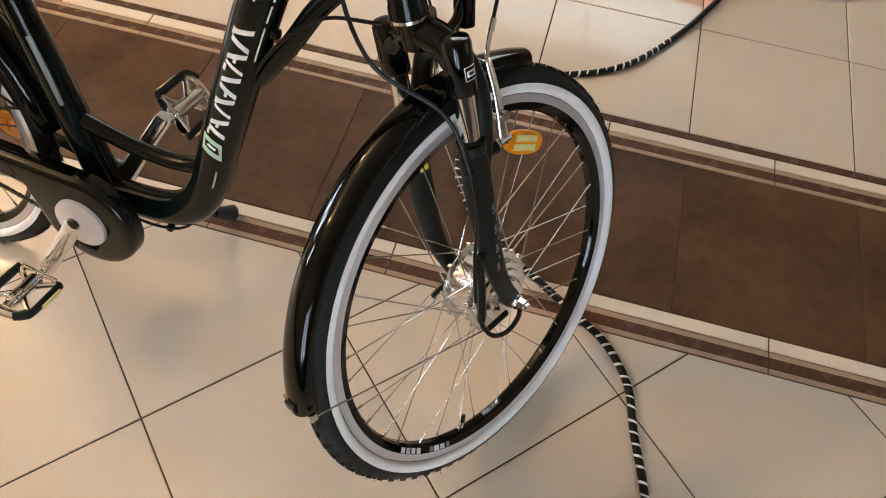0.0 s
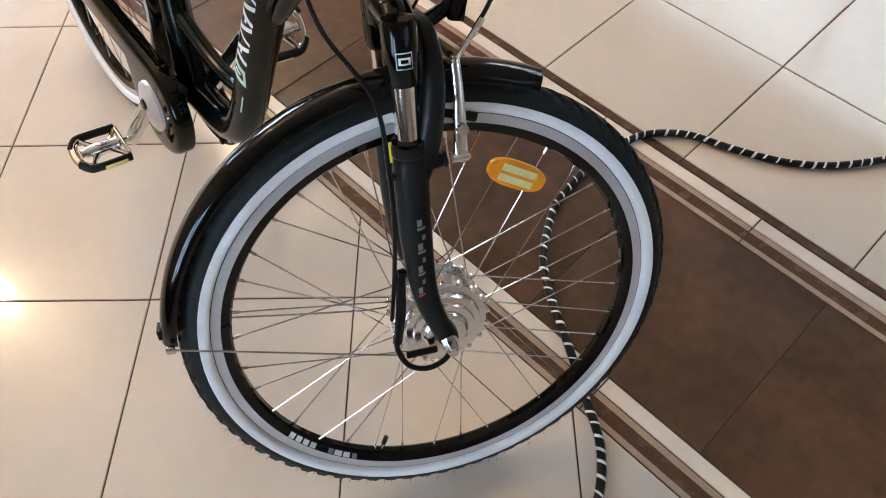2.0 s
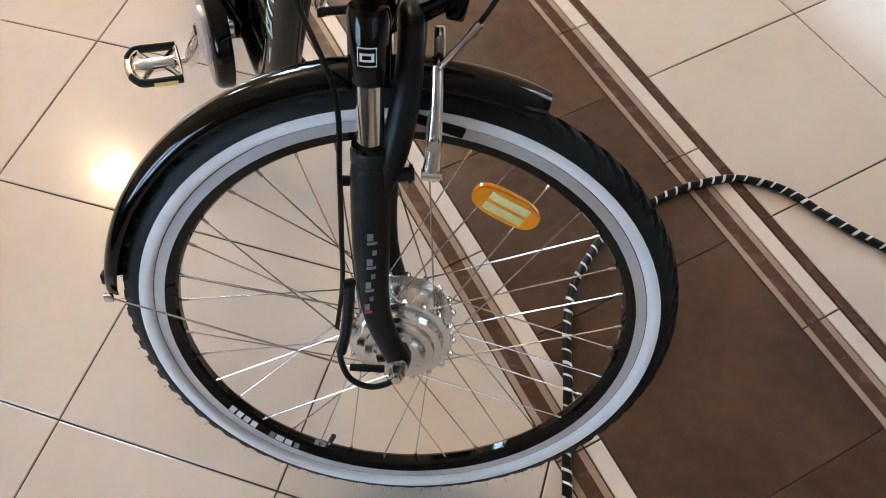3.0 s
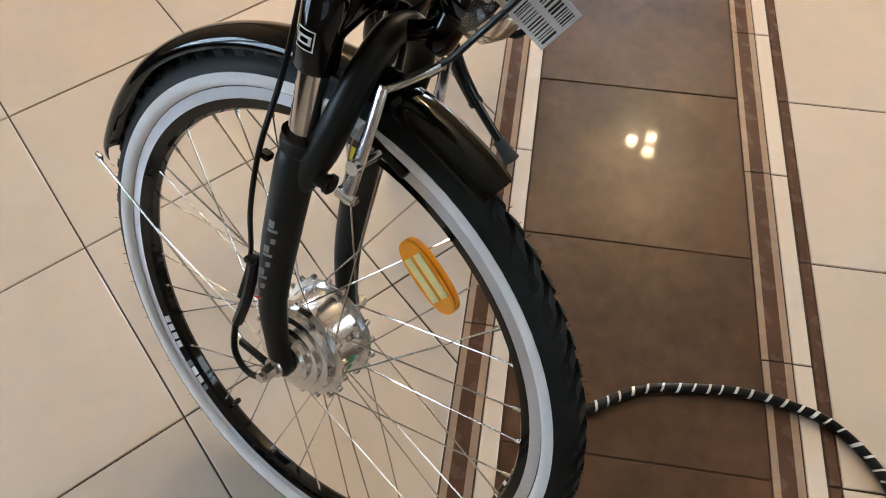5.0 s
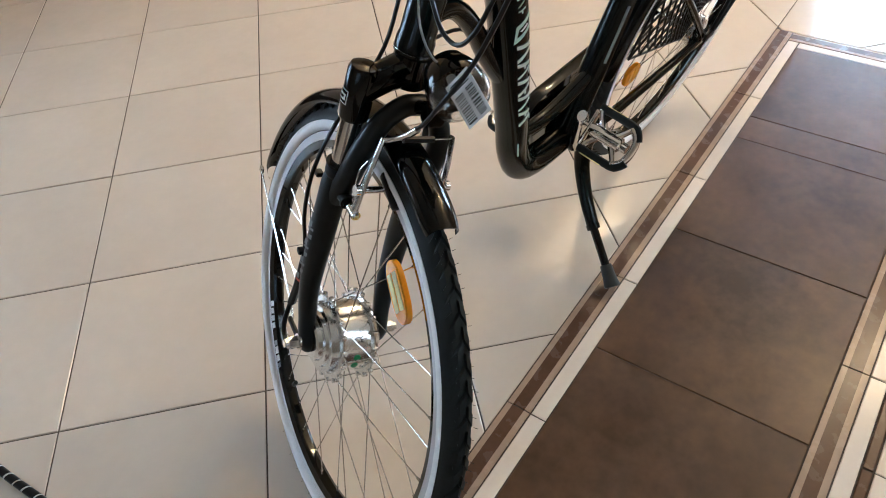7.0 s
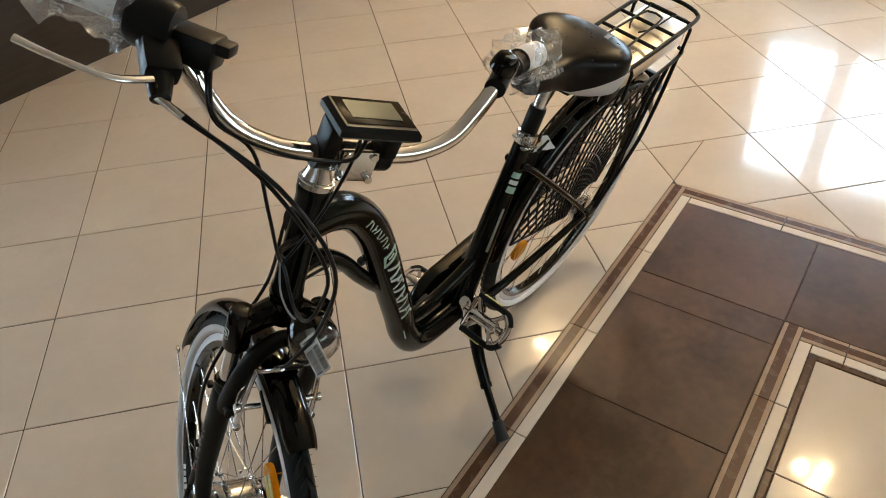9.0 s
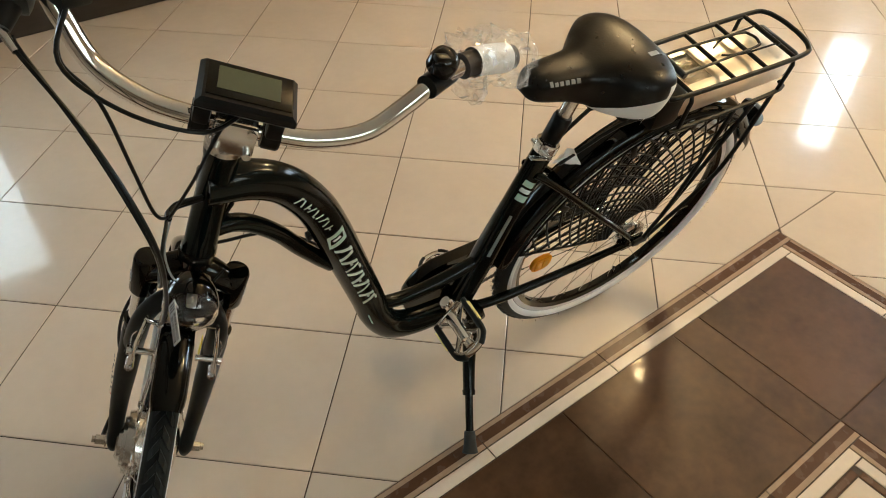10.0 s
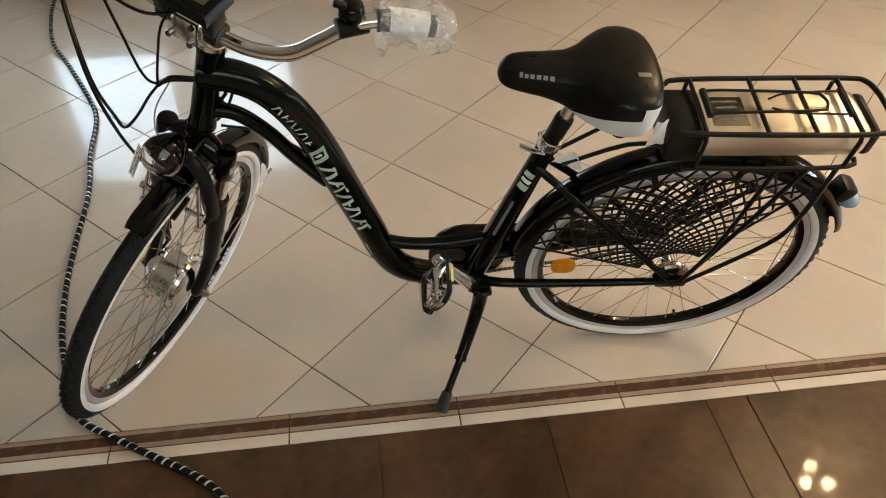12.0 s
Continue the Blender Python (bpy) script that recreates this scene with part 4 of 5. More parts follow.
last = len(bar_path) - 1
for sg in (-1, 1):
    seq = cut(0, 8) if sg > 0 else cut(last - 8, last)[::-1]
    n = len(seq)
    grip = Soup().tube(seq, [0.0165] + [0.0160, 0.0170] * ((n - 1) // 2) + [0.0165] * ((n - 1) % 2), 18).put("grip", GRIP, bike, "dark brown rubber grip", TOP)
    Soup().tube(seq[1:7], 0.0195, 20, cap=False).put("paper_sleeve", PAPER, grip, "white paper sleeve round the grip")
    # loose clear film over the grip
    fp = [Vector(seq[0]) + (Vector(seq[0]) - Vector(seq[1])).normalized() * 0.028] + [Vector(q) for q in seq]
    fm = frames_along(fp)
    rg = random.Random(11 + sg)
    v, f, sgm = [], [], 22
    for i, (q, (t, a, b)) in enumerate(zip(fp, fm)):
        for k in range(sgm):
            an = 2 * math.pi * k / sgm
            r = 0.0235 + 0.011 * (0.5 + 0.5 * math.sin(3 * an + 0.9 * i + sg)) + 0.011 * rg.random() + (0.016 * rg.random() if i in (1, n - 1, n) else 0.0) - (0.008 if i == 0 else 0)
            v.append(q + (a * math.cos(an) + b * math.sin(an)) * r + t * rg.uniform(-0.003, 0.003))
    for i in range(len(fp) - 1):
        for k in range(sgm):
            f.append((i * sgm + k, i * sgm + (k + 1) % sgm, (i + 1) * sgm + (k + 1) % sgm, (i + 1) * sgm + k))
    film = link("film_wrap", mesh_of("film_wrap", v, f, FILM, smooth=True), grip, None, "crumpled clear plastic film")
    film.visible_shadow = False

# lever bodies
for sg in (-1, 1):
    base = Vector((0.019, 0.226, 0.409)) if sg > 0 else Vector((0.012, -0.240, 0.414))
    s = Soup()
    s.tube([base + Vector((-0.016, sg * 0.014, 0.004)), base + Vector((0.016, -sg * 0.016, -0.008))], 0.021 if sg < 0 else 0.0155, 16)
    if sg < 0:
        s.tube([base + Vector((0.0, 0, -0.004)), base + Vector((0.040, -sg * 0.002, -0.026)), base + Vector((0.072, 0.0, -0.046))], [0.019, 0.017, 0.011], 12, smooth_n=3)
    if sg < 0:      # twist shifter and throttle pod on the right
        s.lathe([(0.0, -0.024), (0.027, -0.024), (0.030, -0.018), (0.030, 0.018), (0.027, 0.024), (0.0, 0.024)], 20, "y", Matrix.Translation(base + Vector((-0.004, 0.004, 0.004))) @ Matrix.Rotation(radians(-35), 4, "Z"))
        s.box((0.040, 0.062, 0.036), Matrix.Translation(base + Vector((0.016, 0.040, -0.006))) @ Matrix.Rotation(radians(-40), 4, "Z"), bevel=0.006)
        s.box((0.026, 0.050, 0.014), Matrix.Translation(base + Vector((0.030, 0.056, 0.004))) @ Matrix.Rotation(radians(-40), 4, "Z"), bevel=0.004)
        s.box((0.044, 0.040, 0.034), Matrix.Translation(base + Vector((0.034, 0.004, -0.020))) @ Matrix.Rotation(radians(28), 4, "Y"), bevel=0.009)
    body = s.put("lever_clamp", PLASTIC, bike, "black plastic brake lever clamp", TOP)
    p0 = base + Vector((0.068, sg * 0.010, -0.026))
    if sg < 0:
        Soup().tube([p0, p0 + Vector((0.014, sg * 0.040, 0.004)), p0 + Vector((0.000, sg * 0.085, 0.012)), p0 + Vector((-0.018, sg * 0.120, 0.020))], [0.006, 0.0055, 0.005, 0.006], 10, smooth_n=4, squash=(1, 0.7)).put(
            "brake_lever", ALU, body, "polished brake lever")
    if sg < 0:
        Soup().tube([base + Vector((0.068, -0.002, -0.044)), base + Vector((0.076, 0.006, -0.049)), base + Vector((0.090, 0.020, -0.056))], [0.0058, 0.0050, 0.0042], 10).put("cable_adjuster", STEEL, body, "silver cable adjuster")
# bell beside the left grip
bell = Soup().lathe([(0.0, 0.018), (0.010, 0.017), (0.017, 0.011), (0.019, 0.002), (0.019, -0.010), (0.0, -0.010)], 24, "z", Matrix.Translation((0.024, 0.220, 0.434)) @ Matrix.Rotation(radians(20), 4, "Y")).put(
    "bell", GLOSSBLACK, bike, "small black bell", TOP)
Soup().box((0.012, 0.020, 0.008), Matrix.Translation((0.046, 0.208, 0.450)) @ Matrix.Rotation(radians(25), 4, "Z"), bevel=0.003).put("bell_lever", PLASTIC, bell)

# display: a wedge-edged housing on two clamps
lcd = Matrix.Translation((0.089, 0.003, 0.366)) @ Matrix.Rotation(radians(4.5), 4, "Y")
s = Soup()
v = [lcd @ Vector((x * a, y * a * c, z)) for z, a, c in ((-0.010, 0.84, 0.94), (-0.004, 1.0, 1.0), (0.004, 1.0, 1.0), (0.010, 0.93, 0.96))
     for x, y in ((-0.034, -0.054), (0.036, -0.054), (0.036, 0.054), (-0.034, 0.054))]
f = [(3, 2, 1, 0), (12, 13, 14, 15)] + [(4 * q + k, 4 * q + (k + 1) % 4, 4 * q + 4 + (k + 1) % 4, 4 * q + 4 + k) for q in range(3) for k in range(4)]
s.add(v, f)
for y in (-0.040, 0.042):
    s.lathe([(0.0, -0.011), (0.0195, -0.011), (0.0210, -0.008), (0.0210, 0.008), (0.0195, 0.011), (0.0, 0.011)], 20, "y", Matrix.Translation((0.067, y, 0.306)))
    s.box((0.034, 0.020, 0.044), Matrix.Translation((0.080, y, 0.337)) @ Matrix.Rotation(radians(10), 4, "Y"), bevel=0.005)
disp = s.put("display", PLASTIC, bike, "black handlebar display with grey screen", TOP, sharp=20)
Soup().box((0.057, 0.092, 0.0008), lcd @ Matrix.Translation((-0.001, 0.001, 0.0106)), bevel=0.0003).put("screen_glass", GLOSSBLACK, disp, "glossy black screen surround")
Soup().box((0.038, 0.068, 0.0006), lcd @ Matrix.Translation((-0.004, 0.000, 0.0114))).put("screen", SCREEN, disp, "blank grey liquid crystal screen")

# cables and hoses
def hose(pts, r, label="black cable housing", name="cable_housing", m=TOP, mat=PLASTIC, n=6):
    return Soup().tube(pts, r, 8, smooth_n=n).put(name, mat, bike, label, m)


hose([(0.086, -0.232, 0.347), (0.100, -0.222, 0.342), (0.179, -0.134, 0.307), (0.218, -0.063, 0.224), (0.184, -0.038, 0.100), (0.128, -0.033, -0.015), (0.111, -0.034, -0.043)], 0.0028, m=STEER)
hose([(0.084, -0.228, 0.345), (0.104, -0.214, 0.341), (0.172, -0.138, 0.301), (0.208, -0.069, 0.219), (0.184, -0.048, 0.138), (0.160, -0.047, 0.092), (0.124, -0.050, 0.088), (0.084, -0.052, 0.110), (0.046, -0.048, 0.118), (0.018, -0.012, 0.120)], 0.0026, m=STEER)
hose([(0.046, -0.190, 0.382), (0.088, -0.185, 0.336), (0.108, -0.142, 0.309), (0.097, -0.102, 0.219), (0.084, -0.070, 0.142), (0.066, -0.054, 0.118), (0.042, -0.048, 0.117), (0.027, -0.024, 0.119), (0.018, -0.012, 0.122)], 0.0024, m=STEER)
hose([(0.046, -0.186, 0.384), (0.100, -0.183, 0.339), (0.134, -0.118, 0.323), (0.136, -0.042, 0.318), (0.105, -0.006, 0.322), (0.085, 0.006, 0.338)], 0.0026, m=STEER)
hose([(0.085, 0.000, 0.340), (0.112, -0.020, 0.300), (0.100, -0.033, 0.219), (0.068, -0.050, 0.121), (0.040, -0.047, 0.120), (0.018, -0.012, 0.126)], 0.0022, m=STEER)
hose([(0.068, -0.051, 0.119), (0.050, -0.051, 0.114), (0.036, -0.042, 0.115), (0.020, -0.014, 0.121)], 0.0048, "thick black cable sleeve", "cable_sleeve", STEER)
hose([(0.040, -0.046, 0.112), (0.076, -0.048, 0.070), (0.098, -0.030, 0.040), (0.104, -0.006, 0.044)], 0.0014, "thin grey lamp wire", "lamp_wire", STEER, GREYPRINT)
hose([(-0.014, -0.006, 0.130), (-0.055, 0.004, 0.120), (-0.084, 0.010, 0.070), (-0.071, 0.000, -0.034), (-0.026, -0.062, -0.108), (-0.021, -0.086, -0.190), (-0.022, -0.086, -0.270), (-0.026, -0.070, -0.352), (-0.036, -0.067, -0.430)], 0.0030, m=STEER)
hose([(-0.025, -0.068, -0.352), (-0.027, -0.068, -0.356), (-0.031, -0.067, -0.415), (-0.040, -0.066, -0.466), (-0.041, -0.066, -0.470)], 0.0072, "thick black motor cable joint", "cable_joint", FORK)
hose([(-0.040, -0.066, -0.460), (-0.042, -0.068, -0.484), (-0.030, -0.076, -0.510), (-0.004, -0.082, -0.518), (0.022, -0.084, -0.506), (0.034, -0.080, -0.488)], 0.0042, "black motor cable", "motor_cable", FORK)
for z in (-0.20, -0.345):
    Soup().box((0.012, 0.010, 0.008), Matrix.Translation((-0.026, -0.078, z)), bevel=0.002).put("cable_clip", PLASTIC, bike, "", FORK)
hose([(0.058, 0.035, 0.045), (0.055, 0.02, 0.0), (0.035, 0.015, -0.03)], 0.0020, "thin lamp wire", "lamp_wire")
# cable under the main tube
hose([(0.973, -0.012, 0.81), (0.877, -0.012, 0.782), (0.781, -0.016, 0.660), (0.691, -0.014, 0.405), (0.636, -0.012, 0.305), (0.566, -0.012, 0.273), (0.476, -0.01, 0.276)], 0.0028, m=Matrix())
for p in ((0.823, -0.010, 0.747), (0.726, -0.012, 0.515), (0.596, -0.012, 0.282)):
    Soup().box((0.012, 0.014, 0.012), Matrix.Translation(p), bevel=0.003).put("cable_guide", PLASTIC, bike)

# ---- cranks, pedals, chain case ----
BB = Vector((0.469, 0, 0.313))
CRANK = radians(59.5)
for sg in (1, -1):
    d = Vector((math.cos(CRANK), 0, math.sin(CRANK))) * sg
    y0, y1 = (0.036, 0.064) if sg > 0 else (0.090, 0.112)
    end = BB + d * 0.170 + Vector((0, sg * y1, 0))
    s = Soup().tube([BB + Vector((0, sg * y0, 0)) - d * 0.006, BB + Vector((0, sg * (y0 + 0.004), 0)) + d * 0.02, BB + Vector((0, sg * (y0 + 0.016), 0)) + d * 0.10, end - d * 0.006, end + d * 0.012],
                    [0.018, 0.0190, 0.0150, 0.0155, 0.012], 14, smooth_n=4, squash=(0.75, 1.0))
    s.tube([BB + Vector((0, sg * 0.030, 0)), BB + Vector((0, sg * (y0 + 0.014), 0))], 0.013, 16)
    crank = s.put("crank_arm", ALU, bike, "polished aluminium crank arm")
    Soup().tube([BB + Vector((0, sg * (y0 + 0.014), 0)), BB + Vector((0, sg * (y0 + 0.017), 0))], 0.010, 16).put("crank_cap", PLASTIC, crank)
    pm = Matrix.Translation(end + Vector((0.006 if sg > 0 else 0.0, sg * 0.062, -0.004 if sg > 0 else 0.0))) @ Matrix.Rotation(radians(52 if sg > 0 else 8), 4, "Y")
    s = Soup().tube([pm @ Vector((0, -sg * 0.062, 0)), pm @ Vector((0, sg * 0.045, 0))], [0.007, 0.010], 12)
    s.lathe([(0.0, -0.036), (0.012, -0.036), (0.015, -0.02), (0.013, 0.0), (0.015, 0.03), (0.0, 0.04)], 16, "y", pm)
    for q in (-1, 1):       # star-shaped webs and end plates of the cage
        for w in (-1, 1):
            s.tube([pm @ Vector((q * 0.006, w * 0.012, 0)), pm @ Vector((q * 0.026, w * 0.028, 0)), pm @ Vector((q * 0.040, w * 0.036, 0))], [0.007, 0.0055, 0.005], 8, smooth_n=3)
    s.box((0.074, 0.007, 0.020), pm @ Matrix.Translation((0, -sg * 0.040, 0)), bevel=0.003)
    s.tube([pm @ Vector((-0.040, sg * 0.034, 0)), pm @ Vector((-0.026, sg * 0.050, 0)), pm @ Vector((0, sg * 0.055, 0)), pm @ Vector((0.026, sg * 0.050, 0)), pm @ Vector((0.040, sg * 0.034, 0))], 0.0055, 10, smooth_n=4, squash=(1.6, 1.0))
    pedal = s.put("pedal", CHROME, bike, "silver cage pedal with black rubber rails")
    for q in (-1, 1):
        Soup().tube([pm @ Vector((q * 0.043, -sg * 0.040, 0)), pm @ Vector((q * 0.043, sg * 0.030, 0)), pm @ Vector((q * 0.036, sg * 0.046, 0)), pm @ Vector((q * 0.022, sg * 0.056, 0))], 0.0075, 10, smooth_n=4, squash=(0.8, 1.3)).put("rubber_rail", RUBBER, pedal, "black rubber pedal rail")
        Soup().box((0.0020, 0.046, 0.011), pm @ Matrix.Translation((q * 0.0505, -sg * 0.006, 0)), bevel=0.0006).put("pedal_reflector", AMBERGLINT, pedal, "yellow pedal reflector")
# chain case: a domed ring round the chainwheel with an arm over the upper chain run
bm = bmesh.new()
front_c, rear_c, front_r, rear_r = Vector((BB.x + 0.008, BB.z - 0.008)), Vector((0.050, 0.382)), 0.097, 0.030
hubs, outline = [], []
for k in range(37):
    a = radians(96 - 258 * k / 36)
    hubs.append(front_c)
    outline.append(front_c + Vector((math.cos(a), math.sin(a))) * front_r)
for x, z in ((0.368, 0.340), (0.340, 0.346), (0.200, 0.350)):
    hubs.append(Vector((x, z + 0.030)))
    outline.append(Vector((x, z)))
for k in range(9):
    a = radians(268 - 176 * k / 8)
    hubs.append(rear_c)
    outline.append(rear_c + Vector((math.cos(a), math.sin(a))) * rear_r)
rings = []
for y, pull in ((-0.056, 0.0), (-0.076, 0.0), (-0.084, 0.003), (-0.088, 0.009), (-0.0895, 0.018)):
    rings.append([bm.verts.new((p.x + (c - p).normalized().x * pull, y, p.y + (c - p).normalized().y * pull)) for c, p in zip(hubs, outline)])
total = len(outline)
for p, q in zip(rings, rings[1:]):
    for k in range(total):
        bm.faces.new((p[k], p[(k + 1) % total], q[(k + 1) % total], q[k]))
bm.faces.new(rings[0][::-1])
bm.faces.new(rings[-1])
bmesh.ops.triangulate(bm, faces=[f for f in bm.faces if len(f.verts) > 4])
bmesh.ops.recalc_face_normals(bm, faces=bm.faces)
part("chain_case", bm, GLOSSBLACK, bike, "glossy black chain case", sharp=40)
s = Soup()
c0, c1 = Vector((0.420, -0.052, 0.238)), Vector((0.020, -0.052, 0.336))
turn = math.atan2(c0.z - c1.z, c1.x - c0.x)
for k in range(64):                                   # links of the lower chain run
    p = c0.lerp(c1, k / 63)
    s.box((0.0060, 0.0065 if k % 2 else 0.0045, 0.0080), Matrix.Translation(p) @ Matrix.Rotation(turn, 4, "Y"), bevel=0.0012)
tagged(s.put("chain", DARKSTEEL, bike, "dark oiled roller chain"), kind="stuff")
SHIFT = Matrix.Translation((0.004, -0.032, -0.006))
Soup().lathe([(0.0, -0.070), (0.024, -0.070), (0.030, -0.067), (0.044, -0.0655), (0.049, -0.0630), (0.050, -0.057), (0.0, -0.057)], 48, "y", SHIFT @ Matrix.Translation(BB)).put("chainring_disc", BRUSHED, bike, "brushed silver chainwheel disc")

# ---- kickstand ----
foot = Vector((0.552, 0.266, 0.066))
s = Soup()
s.box((0.045, 0.040, 0.045), Matrix.Translation((0.447, 0.040, 0.311)) @ Matrix.Rotation(radians(20), 4, "Y"), bevel=0.008)
mid = Vector((0.493, 0.143, 0.146))
s.tube([(0.445, 0.044, 0.319), (0.447, 0.044, 0.292), (0.453, 0.058, 0.242), (0.472, 0.098, 0.187), mid], [0.020, 0.0195, 0.0175, 0.0155, 0.0140], 16, smooth_n=4)
s.tube([mid, mid + (foot - mid).normalized() * 0.012], [0.0160, 0.0150], 16)
stand = s.put("kickstand", BLACK, bike, "black folding kickstand")
Soup().tube([mid, foot + (mid - foot).normalized() * 0.03], 0.0095, 14).put("sliding_leg", GLOSSBLACK, stand, "black lower leg of the stand")
d = (foot - mid).normalized()
s = Soup().tube([foot - d * 0.062, foot - d * 0.058, foot - d * 0.03, foot - d * 0.012, foot - d * 0.010], [0.0125, 0.0135, 0.0155, 0.0190, 0.0150], 16)
s.put("rubber_foot", FOOT, stand, "dark rubber foot")

# ---- seat ----
s = Soup()
post0, post1 = SEAT1 - (SEAT1 - SEAT0).normalized() * 0.02, Vector((0.306, 0, 0.893))
s.tube([post0, post1], 0.0135, 20)
s.box((0.040, 0.046, 0.030), Matrix.Translation((0.303, 0, 0.900)), bevel=0.006)
post = s.put("seat_post", ALU, bike, "polished aluminium seat post")
up = (post1 - SEAT1).normalized()
Soup().tube([SEAT1 + up * 0.012, SEAT1 + up * 0.016, SEAT1 + up * 0.066, SEAT1 + up * 0.070], [0.0170, 0.0185, 0.0185, 0.0170], 20).put("shim_sleeve", PLASTIC, post, "black plastic sleeve")
s = Soup().tube([SEAT1 - up * 0.014, SEAT1 - up * 0.012, SEAT1 + up * 0.008, SEAT1 + up * 0.010], [0.0225, 0.0240, 0.0240, 0.0220], 24)
s.tube([SEAT1 + Vector((0.018, -0.022, 0)), SEAT1 + Vector((0.018, 0.030, 0))], 0.005, 10)
s.tube([SEAT1 + Vector((0.018, 0.030, 0)), SEAT1 + Vector((0.040, 0.036, 0.012)), SEAT1 + Vector((0.066, 0.032, 0.022))], [0.0055, 0.0045, 0.005], 10, smooth_n=3, squash=(1.5, 0.7))
s.put("seat_clamp", ALU, bike, "silver quick-release seat clamp")


SADDLE = [(0.184, 0.036, 0.984, 0.070), (0.187, 0.068, 0.994, 0.086), (0.200, 0.094, 1.001, 0.096), (0.226, 0.105, 1.004, 0.100), (0.256, 0.102, 1.003, 0.098), (0.286, 0.083, 0.998, 0.091), (0.310, 0.060, 0.993, 0.082),
          (0.336, 0.044, 0.988, 0.066), (0.370, 0.037, 0.986, 0.054), (0.405, 0.033, 0.984, 0.046), (0.430, 0.027, 0.980, 0.038), (0.443, 0.017, 0.972, 0.026), (0.448, 0.005, 0.964, 0.012)]


def saddle_station(u):
    """x, half width, top and depth of the padded saddle at station u, on a smooth curve."""
    k = min(int(u), len(SADDLE) - 2)
    t = u - k
    p = [SADDLE[min(max(k + d, 0), len(SADDLE) - 1)] for d in (-1, 0, 1, 2)]
    return [0.5 * (2 * b + (c - a) * t + (2 * a - 5 * b + 4 * c - d) * t * t + (3 * b - a - 3 * c + d) * t ** 3) for a, b, c, d in zip(*p)]


def saddle_top(st, a):
    """A point of the saddle's upper half, a in radians from its left side over the top."""
    x, w, top, deep = st
    c, q = math.cos(a), max(0.0, math.sin(a))
    return Vector((x, math.copysign(abs(c) ** 0.8, c) * w, top - deep * (0.38 - 0.38 * q ** 0.7) - 0.011))


SUB, HALF, LOW = 4, 24, 12
bm = bmesh.new()
rings = []
for i in range((len(SADDLE) - 1) * SUB + 1):
    st = saddle_station(i / SUB)
    x, w, top, deep = st
    seam = 0.02 + 0.12 * min(1.0, (x - 0.184) / 0.06) + 0.78 * min(1.0, max(0.0, (x - 0.245) / 0.080)) ** 1.5       # upper edge of the white sides
    ring = [bm.verts.new(saddle_top(st, math.pi * k / HALF)) for k in range(HALF + 1)]
    down = [seam * j / 4 for j in range(1, 5)] + [seam + (0.985 - seam) * (j - 4) / 5 for j in range(5, 10)] + [0.993, 0.998]
    for sg in (-1, 1):
        side = []
        for share in (down if sg < 0 else down[::-1]):
            e = share ** 0.8
            side.append(bm.verts.new((x, sg * (1 - e * e) ** 0.08 * w * (1 + 0.02 * e), top - deep * (0.38 + 0.62 * share) - 0.011)))
        if sg < 0:
            ring += side + [bm.verts.new((x, 0, top - deep - 0.011))]
        else:
            ring += side
    rings.append(ring)
full = len(rings[0])
for i, (p, q) in enumerate(zip(rings, rings[1:])):
    for k in range(full):
        face = bm.faces.new((p[k], p[(k + 1) % full], q[(k + 1) % full], q[k]))
        j = k - HALF if k < HALF + LOW else full - 1 - k
        face.material_index = 1 if (4 <= j <= 8 and i < 6.8 * SUB) or (i < 3 * SUB and (0 <= j <= 8 or k < 2 or HALF - 2 <= k < HALF)) or i < SUB / 2 else 0
bm.faces.new(rings[0]).material_index = 1
bm.faces.new(rings[-1][::-1])
saddle = part("saddle", bm, [LEATHER, WHITEVINYL], bike, "black vinyl saddle with white rear sides", sharp=80)
saddle.matrix_basis = Matrix.Translation((0.296, 0.012, 0.943)) @ Matrix.Rotation(radians(2), 4, "Z") @ Matrix.Rotation(radians(-5.5), 4, "Y") @ Matrix.Scale(1.06, 4) @ Matrix.Translation((-0.290, 0, -0.940))       # its nose tipped up
Soup().box((0.13, 0.080, 0.012), Matrix.Translation((0.245, 0, 0.898)), bevel=0.005).put("saddle_base", PLASTIC, saddle, "black plastic saddle shell")
for sg in (-1, 1):
    Soup().tube([(0.425, sg * 0.012, 0.955), (0.385, sg * 0.020, 0.925), (0.31, sg * 0.022, 0.918), (0.250, sg * 0.024, 0.908), (0.220, sg * 0.045, 0.885)], 0.0035, 8, smooth_n=4).put("saddle_rail", MATBLACK, saddle, "black steel saddle rail")
    s = Soup().tube([(0.225, sg * 0.045, 0.862), (0.225, sg * 0.045, 0.898)], 0.013, 12)
    s.put("saddle_spring", PLASTIC, saddle, "black saddle damper")


